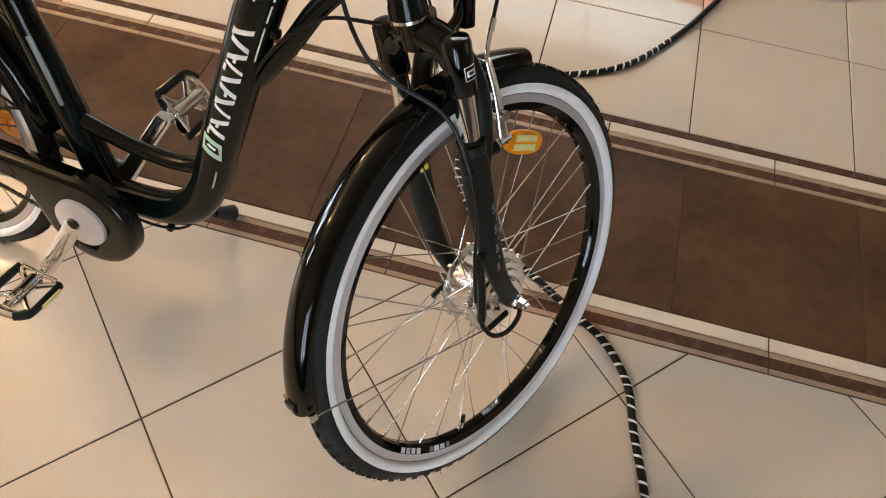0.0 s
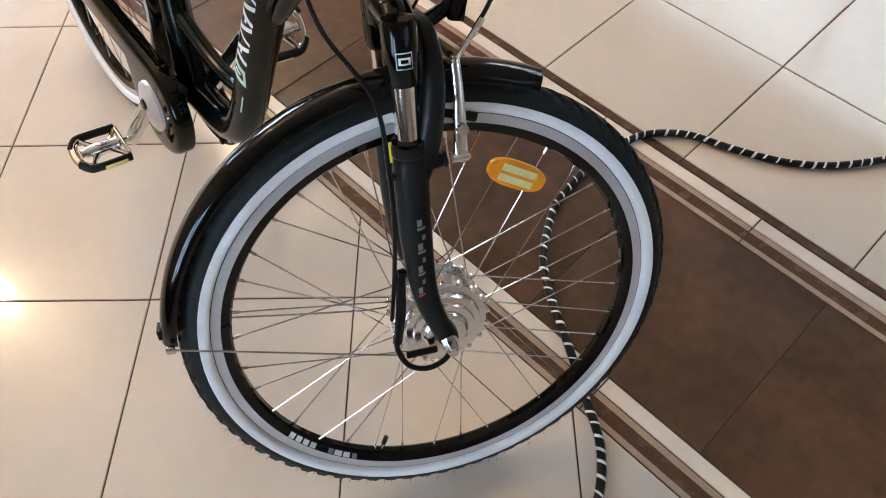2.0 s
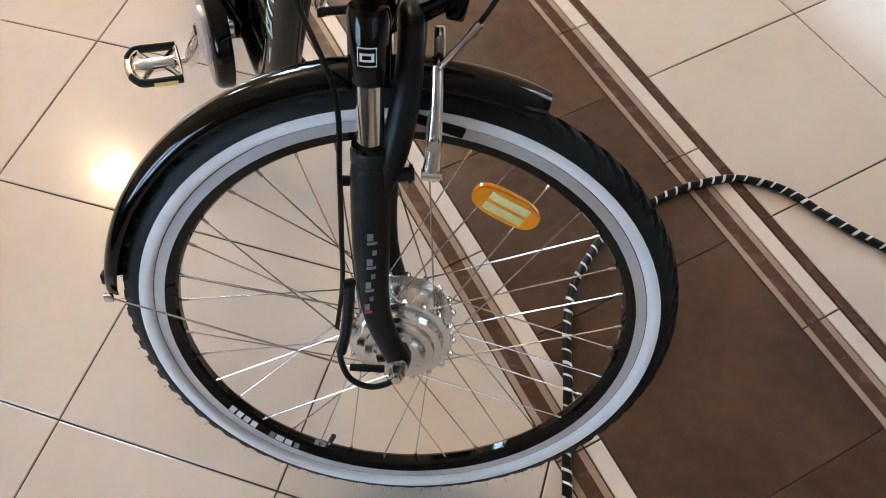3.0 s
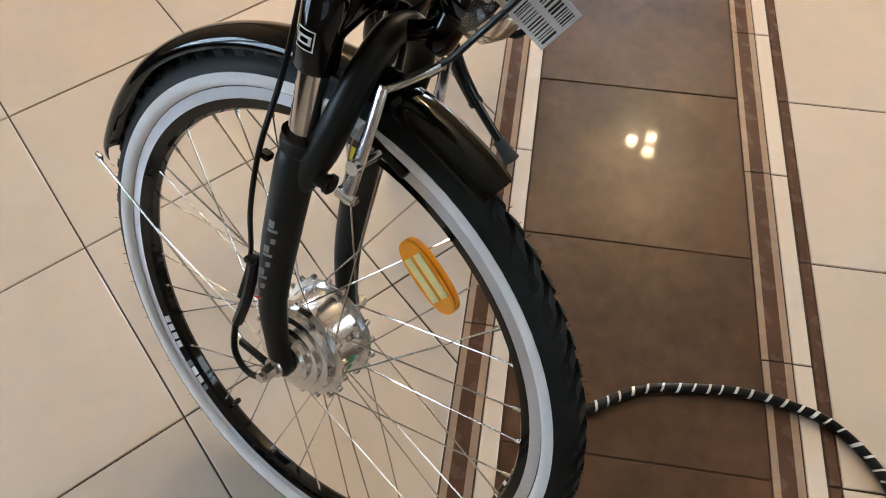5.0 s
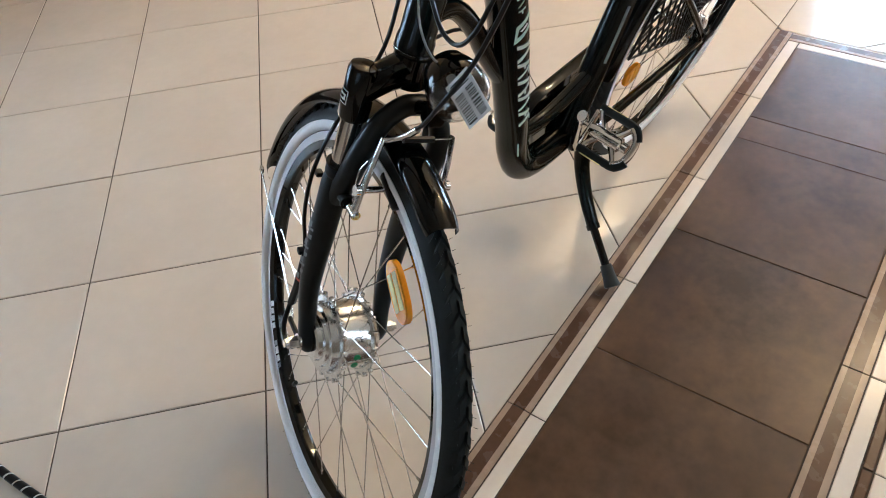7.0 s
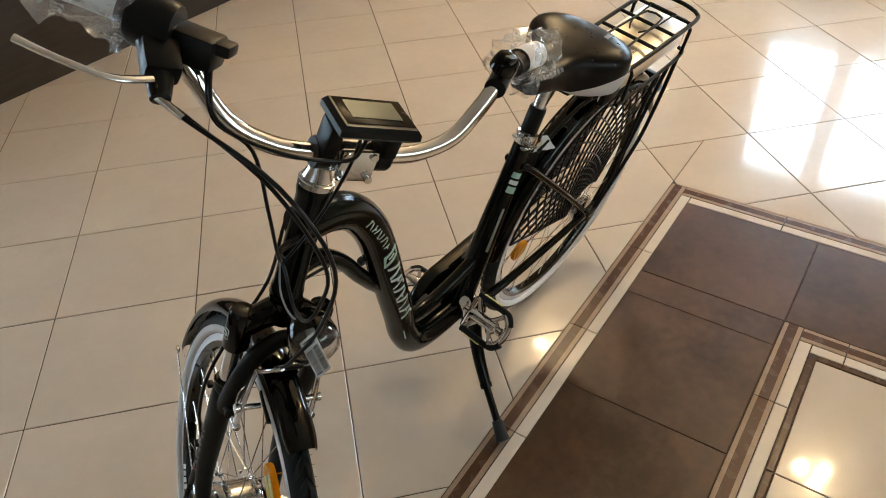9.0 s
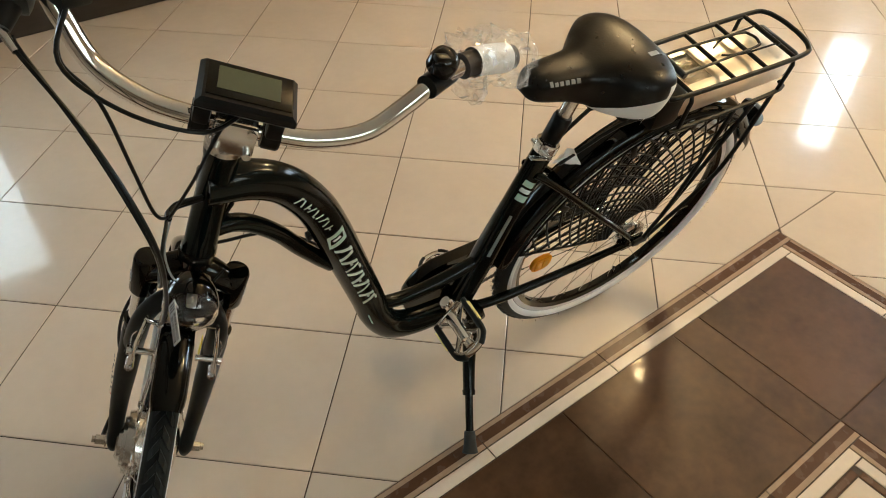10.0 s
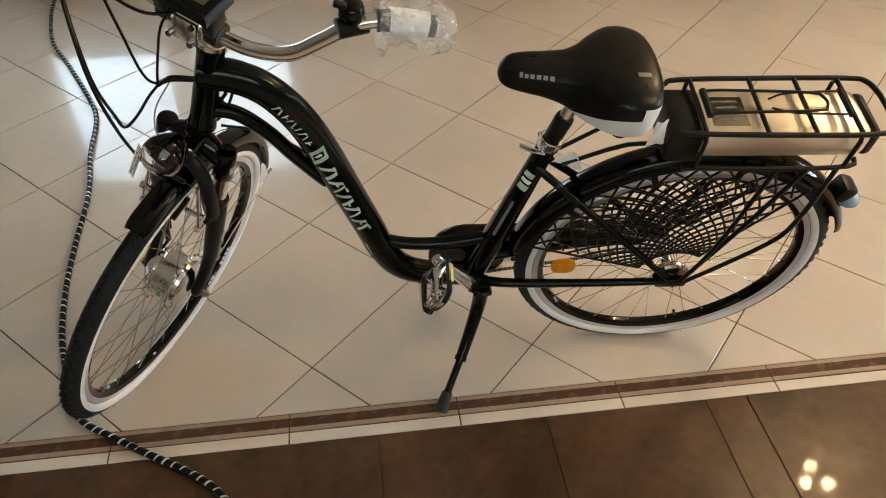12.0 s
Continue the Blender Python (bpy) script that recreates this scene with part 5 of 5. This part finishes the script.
def saddle_patch(name, u0, u1, a0, a1, label):
    """A thin print that follows the saddle's upper half."""
    v, n = [], 4
    for lift in (0.0006, -0.0006):
        for i in range(n):
            for k in range(n):
                p = saddle_top(saddle_station(u0 + (u1 - u0) * i / (n - 1)), radians(a0 + (a1 - a0) * k / (n - 1)))
                out = Vector((0, p.y, 0.5 * max(0.0, p.z - 0.93))).normalized() if a1 < 70 else Vector((0, 0, 1))
                v.append(p + out * lift)
    f = [(i * n + k, i * n + k + 1, (i + 1) * n + k + 1, (i + 1) * n + k) for i in range(n - 1) for k in range(n - 1)]
    rim = [k for k in range(n)] + [i * n + n - 1 for i in range(1, n)] + [(n - 1) * n + k for k in range(n - 2, -1, -1)] + [i * n for i in range(n - 2, 0, -1)]
    f += [(a, b, b + n * n, a + n * n) for a, b in zip(rim, rim[1:] + rim[:1])]
    link(name, mesh_of(name, v, f, GREYPRINT, smooth=False), saddle, None, label)


for k in range(6):
    saddle_patch("saddle_print", 9.30 - 0.30 * k, 9.30 - 0.30 * k + 0.20, 16, 36 if k else 44, "small pale print on the saddle nose")
saddle_patch("saddle_mark", 2.45, 3.25, 68, 73, "small grey mark on the seat")

# ---- rear carrier with battery ----
RZ = 0.866
s = Soup()
rail = [(0.125, 0.064, RZ - 0.004), (0.10, 0.072, RZ), (-0.05, 0.076, RZ), (-0.235, 0.076, RZ), (-0.268, 0.062, RZ + 0.004), (-0.278, 0.03, RZ + 0.006), (-0.280, 0.0, RZ + 0.006)]
rail = rail + [(x, -y, z) for x, y, z in rail[-2::-1]]
s.tube(rail, 0.0052, 10, smooth_n=4)
for x in (0.075, -0.040, -0.130, -0.215):
    s.tube([(x, -0.078, RZ - 0.085), (x, -0.079, RZ - 0.015), (x, -0.072, RZ), (x, 0.072, RZ), (x, 0.079, RZ - 0.015), (x, 0.078, RZ - 0.085)] if x in (0.075, -0.215) else [(x, -0.076, RZ), (x, 0.076, RZ)], 0.0045, 8)
rack = s.put("rear_carrier", MATBLACK, bike, "black tubular rear carrier", sharp=50)
for sg in (-1, 1):
    for nm, pts, r in (("lower_rail", [(0.10, sg * 0.078, RZ - 0.086), (-0.10, sg * 0.080, RZ - 0.088), (-0.225, sg * 0.078, RZ - 0.084), (-0.240, sg * 0.060, RZ - 0.080)], 0.0050),
                       ("strut", [(-0.012, sg * 0.078, 0.376), (-0.050, sg * 0.082, 0.52), (-0.085, sg * 0.082, RZ - 0.088)], 0.0050),
                       ("strut", [(-0.012, sg * 0.078, 0.376), (-0.080, sg * 0.082, 0.58), (-0.145, sg * 0.082, RZ - 0.088)], 0.0050),
                       ("strut", [(-0.015, sg * 0.078, 0.370), (-0.090, sg * 0.078, 0.445), (-0.165, sg * 0.076, 0.522), (-0.195, sg * 0.074, 0.575), (-0.205, sg * 0.076, 0.68), (-0.205, sg * 0.078, RZ - 0.088)], 0.0052),
                       ("strut", [(0.12, sg * 0.055, RZ - 0.05), (0.20, sg * 0.035, 0.80), (0.314, sg * 0.022, 0.730)], 0.0045)):
        Soup().tube(pts, r, 8, smooth_n=3).put(nm, MATBLACK, rack)
    Soup().box((0.045, 0.008, 0.020), Matrix.Translation((-0.005, sg * 0.079, 0.376)), bevel=0.003).put("strut_foot", MATBLACK, rack)
# spring clip
s = Soup()
for y in (-0.030, 0.030):
    s.tube([(0.060, y, RZ + 0.010), (0.02, y, RZ + 0.012), (-0.12, y * 0.85, RZ + 0.011), (-0.16, y * 0.7, RZ + 0.010)], 0.0028, 8, smooth_n=3)
s.tube([(-0.16, -0.021, RZ + 0.010), (-0.168, 0.0, RZ + 0.010), (-0.16, 0.021, RZ + 0.010)], 0.0028, 8, smooth_n=3)
s.tube([(0.062, -0.034, RZ + 0.008), (0.062, 0.034, RZ + 0.008)], 0.0065, 10)
for y in (-0.012, 0.012):
    s.tube([(-0.06, y, RZ + 0.006), (-0.10, y * 2.2, RZ + 0.007), (-0.20, y * 2.6, RZ + 0.008)], 0.0022, 6, smooth_n=3)
s.tube([(-0.203, -0.036, RZ + 0.008), (-0.203, 0.036, RZ + 0.008)], 0.0050, 8)
s.put("spring_clip", MATBLACK, rack, "black spring luggage clip")
# battery
s = Soup().box((0.340, 0.124, 0.064), Matrix.Translation((-0.082, 0, RZ - 0.046)), bevel=0.018)
battery = s.put("battery", SILVERBOX, bike, "long silver battery case in the carrier", sharp=50)
Soup().box((0.075, 0.126, 0.080), Matrix.Translation((0.098, 0, RZ - 0.050)), bevel=0.016).put("battery_holder", PLASTIC, battery, "black battery holder")
Soup().box((0.024, 0.112, 0.060), Matrix.Translation((-0.258, 0, RZ - 0.048)), bevel=0.010).put("battery_end_cap", PLASTIC, battery, "black end cap")
Soup().box((0.070, 0.078, 0.0012), Matrix.Translation((0.015, 0.0, RZ - 0.0146)), bevel=0.0004).put("battery_label", GLOSSBLACK, battery, "dark rating label")
for k in range(4):
    Soup().box((0.048 - 0.009 * (k % 2), 0.004, 0.0004), Matrix.Translation((0.015, -0.026 + 0.016 * k, RZ - 0.0138))).put("label_bar", GREYPRINT, battery)
Soup().box((0.20, 0.090, 0.002), Matrix.Translation((-0.13, 0, RZ - 0.0148)), bevel=0.0008).put("battery_top_panel", SILVERBOX, battery, "silver top panel")
# loose white plastic tags under the saddle and at the clamp
def scrap(name, at, size, seed, label):
    rg = random.Random(seed)
    v, f, n = [], [], 7
    for i in range(n):
        for j in range(n):
            v.append((at[0] + size[0] * (i / (n - 1) - 0.5) * (1 - 0.5 * j / n), at[1] + size[1] * math.sin(3.2 * i / n + 2.1 * j / n + seed) * 0.5 + rg.uniform(-1, 1) * 0.002, at[2] + size[2] * (j / (n - 1) - 0.5)))
    for i in range(n - 1):
        for j in range(n - 1):
            k = i * n + j
            f.append((k, k + 1, k + n + 1, k + n))
    ob = link(name, mesh_of(name, v, f, PAPER), bike, None, label)
    return ob


scrap("foam_scrap", (0.306, 0.030, 0.747), (0.060, 0.025, 0.030), 2, "white foam packing scrap at the clamp")
scrap("foam_scrap", (0.160, 0.060, 0.855), (0.040, 0.015, 0.070), 4, "white foam packing scrap under the saddle")

# tail lamp
tl = Matrix.Translation((-0.318, 0, 0.622)) @ Matrix.Rotation(radians(-18), 4, "Y")
lampb = Soup().box((0.035, 0.050, 0.045), tl, bevel=0.010).put("tail_lamp", PLASTIC, bike, "black tail lamp on the rear mudguard")
Soup().lathe([(0.0, -0.034), (0.012, -0.032), (0.021, -0.024), (0.025, -0.010), (0.024, 0.004), (0.017, 0.013), (0.0, 0.015)], 20, "x",
             Matrix.Translation((-0.330, 0.004, 0.604)) @ Matrix.Rotation(radians(-28), 4, "Y") @ Matrix.Diagonal((1, 1.15, 0.85, 1))).put("lamp_lens", BLUEFILM, lampb, "lens in pale blue protective wrap")

# ---- coat guard nets over the rear wheel ----
def net(sg):
    """Crossing cords from the rim of the mudguard towards the hub."""
    s = Soup()
    hub = Vector((0, 0, R_TYRE))
    y = sg * 0.046
    A0, A1, OUT, IN = 17.0, 126.0, 0.369, 0.085

    def pt(a, r):
        return hub + Vector((r * math.cos(radians(a)), y - sg * 0.008 * (r / 0.37), r * math.sin(radians(a))))

    cols, fall = 13, 84.0        # meshes along the arc, degrees that a cord swings on its way to the hub
    for k in range(-18, cols + 19):
        for lean in (-1, 1):
            pts = []
            for q in range(41):
                r = OUT * (IN / OUT) ** (q / 40)
                a = A0 + (A1 - A0) * k / cols + lean * fall * q / 40
                if A0 <= a <= A1:
                    pts.append(pt(a, r))
            if len(pts) >= 2:
                s.tube(pts, 0.0027, 5, cap=False)
    s.tube([pt(A0 + (A1 - A0) * k / 30, OUT) for k in range(31)], 0.0027, 6)
    s.tube([pt(A0 + (A1 - A0) * k / 12, IN) for k in range(13)], 0.0030, 6)
    for a in (A0, A1):
        s.tube([pt(a, OUT), pt(a, IN)], 0.0030, 6)
    for a in (40, 70, 98):
        s.box((0.014, 0.006, 0.034), Matrix.Translation(pt(a, 0.352)) @ Matrix.Rotation(radians(90 - a), 4, "Y"), bevel=0.002)
    return tagged(s.put("coat_guard", PLASTIC, bike, "black net coat guard"), kind="stuff")


net(1)
net(-1)


# ---- the spiral-marked cable on the floor ----
CABLE = [(1.076, 1.091), (1.060, 1.055), (0.981, 0.904), (0.882, 0.760), (0.810, 0.693), (0.745, 0.655), (0.663, 0.621), (0.583, 0.592), (0.521, 0.535),
         (0.496, 0.474), (0.483, 0.399), (0.486, 0.320), (0.499, 0.235), (0.526, 0.176), (0.577, 0.101), (0.655, 0.041), (0.734, -0.006), (0.832, -0.069),
         (0.907, -0.120), (0.963, -0.198), (0.987, -0.291), (1.024, -0.418), (1.053, -0.588), (1.070, -0.780), (1.084, -1.043), (1.126, -1.278), (1.151, -1.503),
         (1.209, -1.668), (1.350, -1.954), (1.465, -2.177), (1.545, -2.480), (1.592, -2.845)]
R_CABLE = 0.0085
pts = [(x, y, R_CABLE + 0.0004) for x, y in CABLE]
floor_cable = Soup().tube(pts, R_CABLE, 12, smooth_n=7).put("cable", PLASTIC, None, sharp=60)
tagged(floor_cable, "black sleeved cable with white spiral marks lying on the floor", "cable")
path = curve_through(pts, 24)
fr = frames_along(path)
dist, next_mark = 0.0, 0.27
rg = random.Random(3)
for k in range(1, len(path) - 6):
    dist += (path[k] - path[k - 1]).length
    if dist >= next_mark:
        next_mark = dist + 0.023 + rg.uniform(-0.004, 0.004)
        t, a, b = fr[k]
        ring = []
        start, reach, wide = rg.uniform(-0.3, 0.5), rg.uniform(0.7, 1.05), rg.uniform(0.0016, 0.0032)
        for q in range(11):
            an = start + math.pi * reach * q / 10
            c = path[k] + t * (0.010 * (q / 10 - 0.5))
            ring.append((c, an))
        v, f = [], []
        for c, an in ring:
            n_ = a * math.cos(an) + b * math.sin(an)
            v += [c + n_ * (R_CABLE + 0.0005) - t * wide, c + n_ * (R_CABLE + 0.0005) + t * wide]
        f = [(2 * q, 2 * q + 1, 2 * q + 3, 2 * q + 2) for q in range(10)]
        link("spiral_mark", mesh_of("spiral_mark", v, f, CABLEWHITE), floor_cable)

# ---- the power block at the cable's end ----
block = empty("power_block", pose(0.970, 1.095, 0.0, 0, 0, 17))
tagged(block, "dark teal power block with a lit red and orange strip", "power supply")
case = Soup().box((0.200, 0.120, 0.050), Matrix.Translation((0.100, 0.064, 0.0255)), bevel=0.008).put("case", TEAL, block)
for x, mat, label in ((0.028, LIT_ORANGE, "lit orange strip"), (0.078, LIT_RED, "lit red strip")):
    Soup().box((0.048, 0.010, 0.018), Matrix.Translation((x, 0.001, 0.020)), bevel=0.003).put("light_strip", mat, block, label)
Soup().box((0.004, 0.005, 0.006), Matrix.Translation((0.030, -0.0055, 0.020)), bevel=0.001).put("strip_mark", INK, block)
Soup().tube([(0.112, 0.010, 0.012), (0.112, -0.012, 0.010), (0.111, -0.020, 0.0095)], [0.010, 0.010, 0.0092], 12).put("cable_gland", PLASTIC, block, "black cable gland")
white_wire = Soup().tube([(1.086, 1.101, 0.004), (1.11, 1.125, 0.004), (1.17, 1.155, 0.004), (1.27, 1.178, 0.004), (1.41, 1.20, 0.004), (1.71, 1.31, 0.004), (2.3, 1.41, 0.004)], 0.0028, 8, smooth_n=6).put("wire", CABLEWHITE, None)
tagged(white_wire, "thin white wire lying on the cream floor tiles", "wire")


# ---- the tiled floor ----
T = 0.418                     # tile module
A = T / math.sqrt(2)
GAP, TOP = 0.0032, 0.0
slab = Soup().box((X1 - X0 + 0.4, Y1 - Y0 + 0.4, 0.12), Matrix.Translation(((X0 + X1) / 2, (Y0 + Y1) / 2, -0.0625))).put("floor", GROUT, None)
tagged(slab, "cream diagonal floor tiles framing a brown tiled band with striped borders", "floor", kind="structure")


def clip(poly, nx, ny, d):
    """The part of a polygon where nx*x + ny*y <= d."""
    out = []
    for (ax, ay), (bx, by) in zip(poly, poly[1:] + poly[:1]):
        fa, fb = nx * ax + ny * ay - d, nx * bx + ny * by - d
        if fa <= 0:
            out.append((ax, ay))
        if (fa < 0 < fb) or (fb < 0 < fa):
            t = fa / (fa - fb)
            out.append((ax + t * (bx - ax), ay + t * (by - ay)))
    return out


def area(poly):
    return 0.5 * sum(ax * by - bx * ay for (ax, ay), (bx, by) in zip(poly, poly[1:] + poly[:1]))


def inset(poly, d):
    """Moves each side of a convex polygon inwards by d."""
    for (ax, ay), (bx, by) in list(zip(poly, poly[1:] + poly[:1])):
        ex, ey = bx - ax, by - ay
        n = math.hypot(ex, ey)
        if n > 1e-6:
            nx, ny = ey / n, -ex / n
            poly = clip(poly, nx, ny, nx * ax + ny * ay - d)
            if len(poly) < 3:
                return []
    return poly


def tile_data(poly, edge=0.0016, deep=0.010):
    """A tile with softened upper edges from a convex outline, its top at 0."""
    inner = inset(poly, edge)
    if len(inner) != len(poly):
        inner = poly
    n = len(poly)
    v = [(x, y, -deep) for x, y in poly] + [(x, y, -edge * 0.7) for x, y in poly] + [(x, y, 0.0) for x, y in inner]
    f = []
    for k in range(n):
        j = (k + 1) % n
        f += [(k, j, n + j, n + k), (n + k, n + j, 2 * n + j, 2 * n + k)]
    f.append(tuple(2 * n + k for k in range(n)))
    return v, f


SHARED = {}


def lay(name, poly, mat, key=None, gap=GAP):
    """Lays one tile; whole tiles of a kind share their mesh."""
    poly = inset(poly, gap / 2)
    if len(poly) < 3 or area(poly) < 0.0004:
        return
    cx, cy = sum(p[0] for p in poly) / len(poly), sum(p[1] for p in poly) / len(poly)
    if key is None or key not in SHARED:
        v, f = tile_data([(x - cx, y - cy) for x, y in poly])
        me = mesh_of(name, v, f, mat, smooth=False)
        if key:
            SHARED[key] = me
    me = SHARED.get(key) if key else me
    ob = link(name, me, slab)
    tilt = random.Random(round(cx * 991 + cy * 577))
    ob.matrix_basis = pose(cx, cy, tilt.uniform(-0.0003, 0.0003), tilt.uniform(-0.06, 0.06), tilt.uniform(-0.06, 0.06), 0)


# cream tiles laid diagonally, cut along the striped border
LX, LY, SLANT = 0.0675, -0.5263, 0.0113      # a joint crossing, and the laid pattern's small turn
EDGE_Y, EDGE_X = -0.087, -1.240       # where the border begins
for i in range(-30, 31):
    for j in range(-30, 31):
        if (i + j) % 2:
            continue
        cs, sn = math.cos(SLANT), math.sin(SLANT)
        x, y = LX + A * (cs * i - sn * (j + 1)), LY + A * (sn * i + cs * (j + 1))      # middle of a tile, whose corners lie A away
        if not (X0 - A < x < X1 + A and Y0 - A < y < Y1 + A):
            continue
        poly = [(x + A * cs, y + A * sn), (x - A * sn, y + A * cs), (x - A * cs, y - A * sn), (x + A * sn, y - A * cs)]
        for nx, ny, d in ((1, 0, X1), (-1, 0, -X0), (0, 1, Y1), (0, -1, -Y0)):
            poly = clip(poly, nx, ny, d)
        if len(poly) < 3:
            continue
        if max(p[1] for p in poly) <= EDGE_Y or max(p[0] for p in poly) <= EDGE_X:
            lay("tile", poly, CREAM, "diagonal" if abs(area(poly) - T * T) < 1e-6 else None)
            continue
        if min(p[1] for p in poly) >= EDGE_Y and min(p[0] for p in poly) >= EDGE_X:
            continue
        low = clip(poly, 0, 1, EDGE_Y)
        if len(low) >= 3:
            lay("tile", low, CREAM)
        up = clip(clip(poly, 0, -1, -EDGE_Y), 1, 0, EDGE_X)
        if len(up) >= 3:
            lay("tile", up, CREAM)


def rect(x0, x1, y0, y1):
    return [(x0, y0), (x1, y0), (x1, y1), (x0, y1)]


def steps(a, b, first, T=0.416):
    """Joints at first + n*T between a and b."""
    k = math.ceil((a - first) / T - 1e-6)
    out = [a]
    while first + k * T < b - 1e-6:
        if first + k * T > a + 0.004:
            out.append(first + k * T)
        k += 1
    return out + [b]


def listel(x0, x1, y0, y1, bands, along):
    """A striped border tile: bands of (share, material) across it, in one piece with soft edges."""
    g = GAP / 2
    x0, x1, y0, y1 = x0 + g, x1 - g, y0 + g, y1 - g
    if x1 - x0 < 0.004 or y1 - y0 < 0.004:
        return
    v, f, idx, mats = [], [], [], []
    cx, cy = (x0 + x1) / 2, (y0 + y1) / 2
    lo, hi = (y0, y1) if along == "x" else (x0, x1)
    at = lo
    for share, mat in bands:
        to = at + share * (hi - lo)
        r = rect(x0, x1, at, to) if along == "x" else rect(at, to, y0, y1)
        o = len(v)
        v += [(x - cx, y - cy, 0.0) for x, y in r] + [(x - cx, y - cy, -0.01) for x, y in r]
        f += [tuple(o + k for k in range(4))] + [(o + k, o + 4 + k, o + 4 + (k + 1) % 4, o + (k + 1) % 4) for k in range(4)]
        if mat not in mats:
            mats.append(mat)
        idx += [mats.index(mat)] * 5
        at = to
    link("border_tile", mesh_of("border_tile", v, f, mats, False, idx), slab, pose(cx, cy, 0))


STRIPES = [(0.23, TAN), (0.52, LISTEL), (0.25, TAN)]
T2, TX = 0.4171, 0.1993        # joints inside the border
T3, TI = 0.4200, -0.008
OX = -1.153                    # outer edge of the brown band at its end
IX, IY = -0.737, 0.428         # where the inner border begins
W1, W2 = 0.053, 0.034          # striped strip, pale strip
WD = 0.021                     # dark edge strip
# outer border: along the side, and round the end
for a, b in zip(*(lambda s: (s, s[1:]))(steps(OX - W2, X1, 0.0))):
    lay("pale_strip", rect(a, b, -W2, 0.0), PALE)
for a, b in zip(*(lambda s: (s, s[1:]))(steps(OX - W2 - W1, X1, 0.0))):
    listel(a, b, -W2 - W1, -W2, STRIPES, "x")
for a, b in zip(*(lambda s: (s, s[1:]))(steps(0.0, Y1, 0.31))):
    lay("pale_strip", rect(OX - W2, OX, a, b), PALE)
for a, b in zip(*(lambda s: (s, s[1:]))(steps(-W2, Y1, 0.31))):
    listel(OX - W2 - W1, OX - W2, a, b, STRIPES, "y")
# the brown band, on its brown grout
for a, b, c, d in ((OX + 0.004, X1 - 0.004, 0.004, IY - 0.004), (OX + 0.004, IX - 0.004, IY - 0.004, Y1 - 0.004)):
    Soup().box((b - a, d - c, 0.0055), Matrix.Translation(((a + b) / 2, (c + d) / 2, -0.00475))).put("grout_bed", BROWNGROUT, slab)
cuts_x = [OX, IX] + [c for c in steps(IX, X1, 0.2050)[1:]]
for a, b in zip(cuts_x, cuts_x[1:]):
    lay("brown_tile", rect(a, b, 0.0, IY), BROWN, gap=0.0018)
for a, b in zip(*(lambda s: (s, s[1:]))(steps(IY, Y1, IY))):
    lay("brown_tile", rect(OX, IX, a, b), BROWN, gap=0.0018)
# inner border
JX = IX + W1
JY = IY + W1
for a, b in zip(*(lambda s: (s, s[1:]))(steps(IX, X1, TI, T3))):
    listel(a, b, IY, JY, STRIPES, "x")
for a, b in zip(*(lambda s: (s, s[1:]))(steps(JY, Y1, 0.6))):
    listel(IX, JX, a, b, STRIPES, "y")
for a, b in zip(*(lambda s: (s, s[1:]))(steps(JX, X1, TI, T3))):
    lay("pale_strip", rect(a, b, JY, JY + W2), PALE)
for a, b in zip(*(lambda s: (s, s[1:]))(steps(JY + W2, Y1, 0.6))):
    lay("pale_strip", rect(JX, JX + W2, a, b), PALE)
KX, KY = JX + W2, JY + W2
for a, b in zip(*(lambda s: (s, s[1:]))(steps(KX, X1, TX, T2))):
    lay("dark_strip", rect(a, b, KY, KY + WD), LISTEL)
for a, b in zip(*(lambda s: (s, s[1:]))(steps(KY + WD, Y1, 0.6))):
    lay("dark_strip", rect(KX, KX + WD, a, b), LISTEL)
# cream tiles inside, laid square
xs, ys = steps(KX + WD, X1, TX, T2), steps(KY + WD, Y1, 0.947, T2)
for a, b in zip(xs, xs[1:]):
    for c, d in zip(ys, ys[1:]):
        lay("tile", rect(a, b, c, d), CREAM, "square" if abs(b - a - T2) < 1e-6 and abs(d - c - T2) < 1e-6 else None)
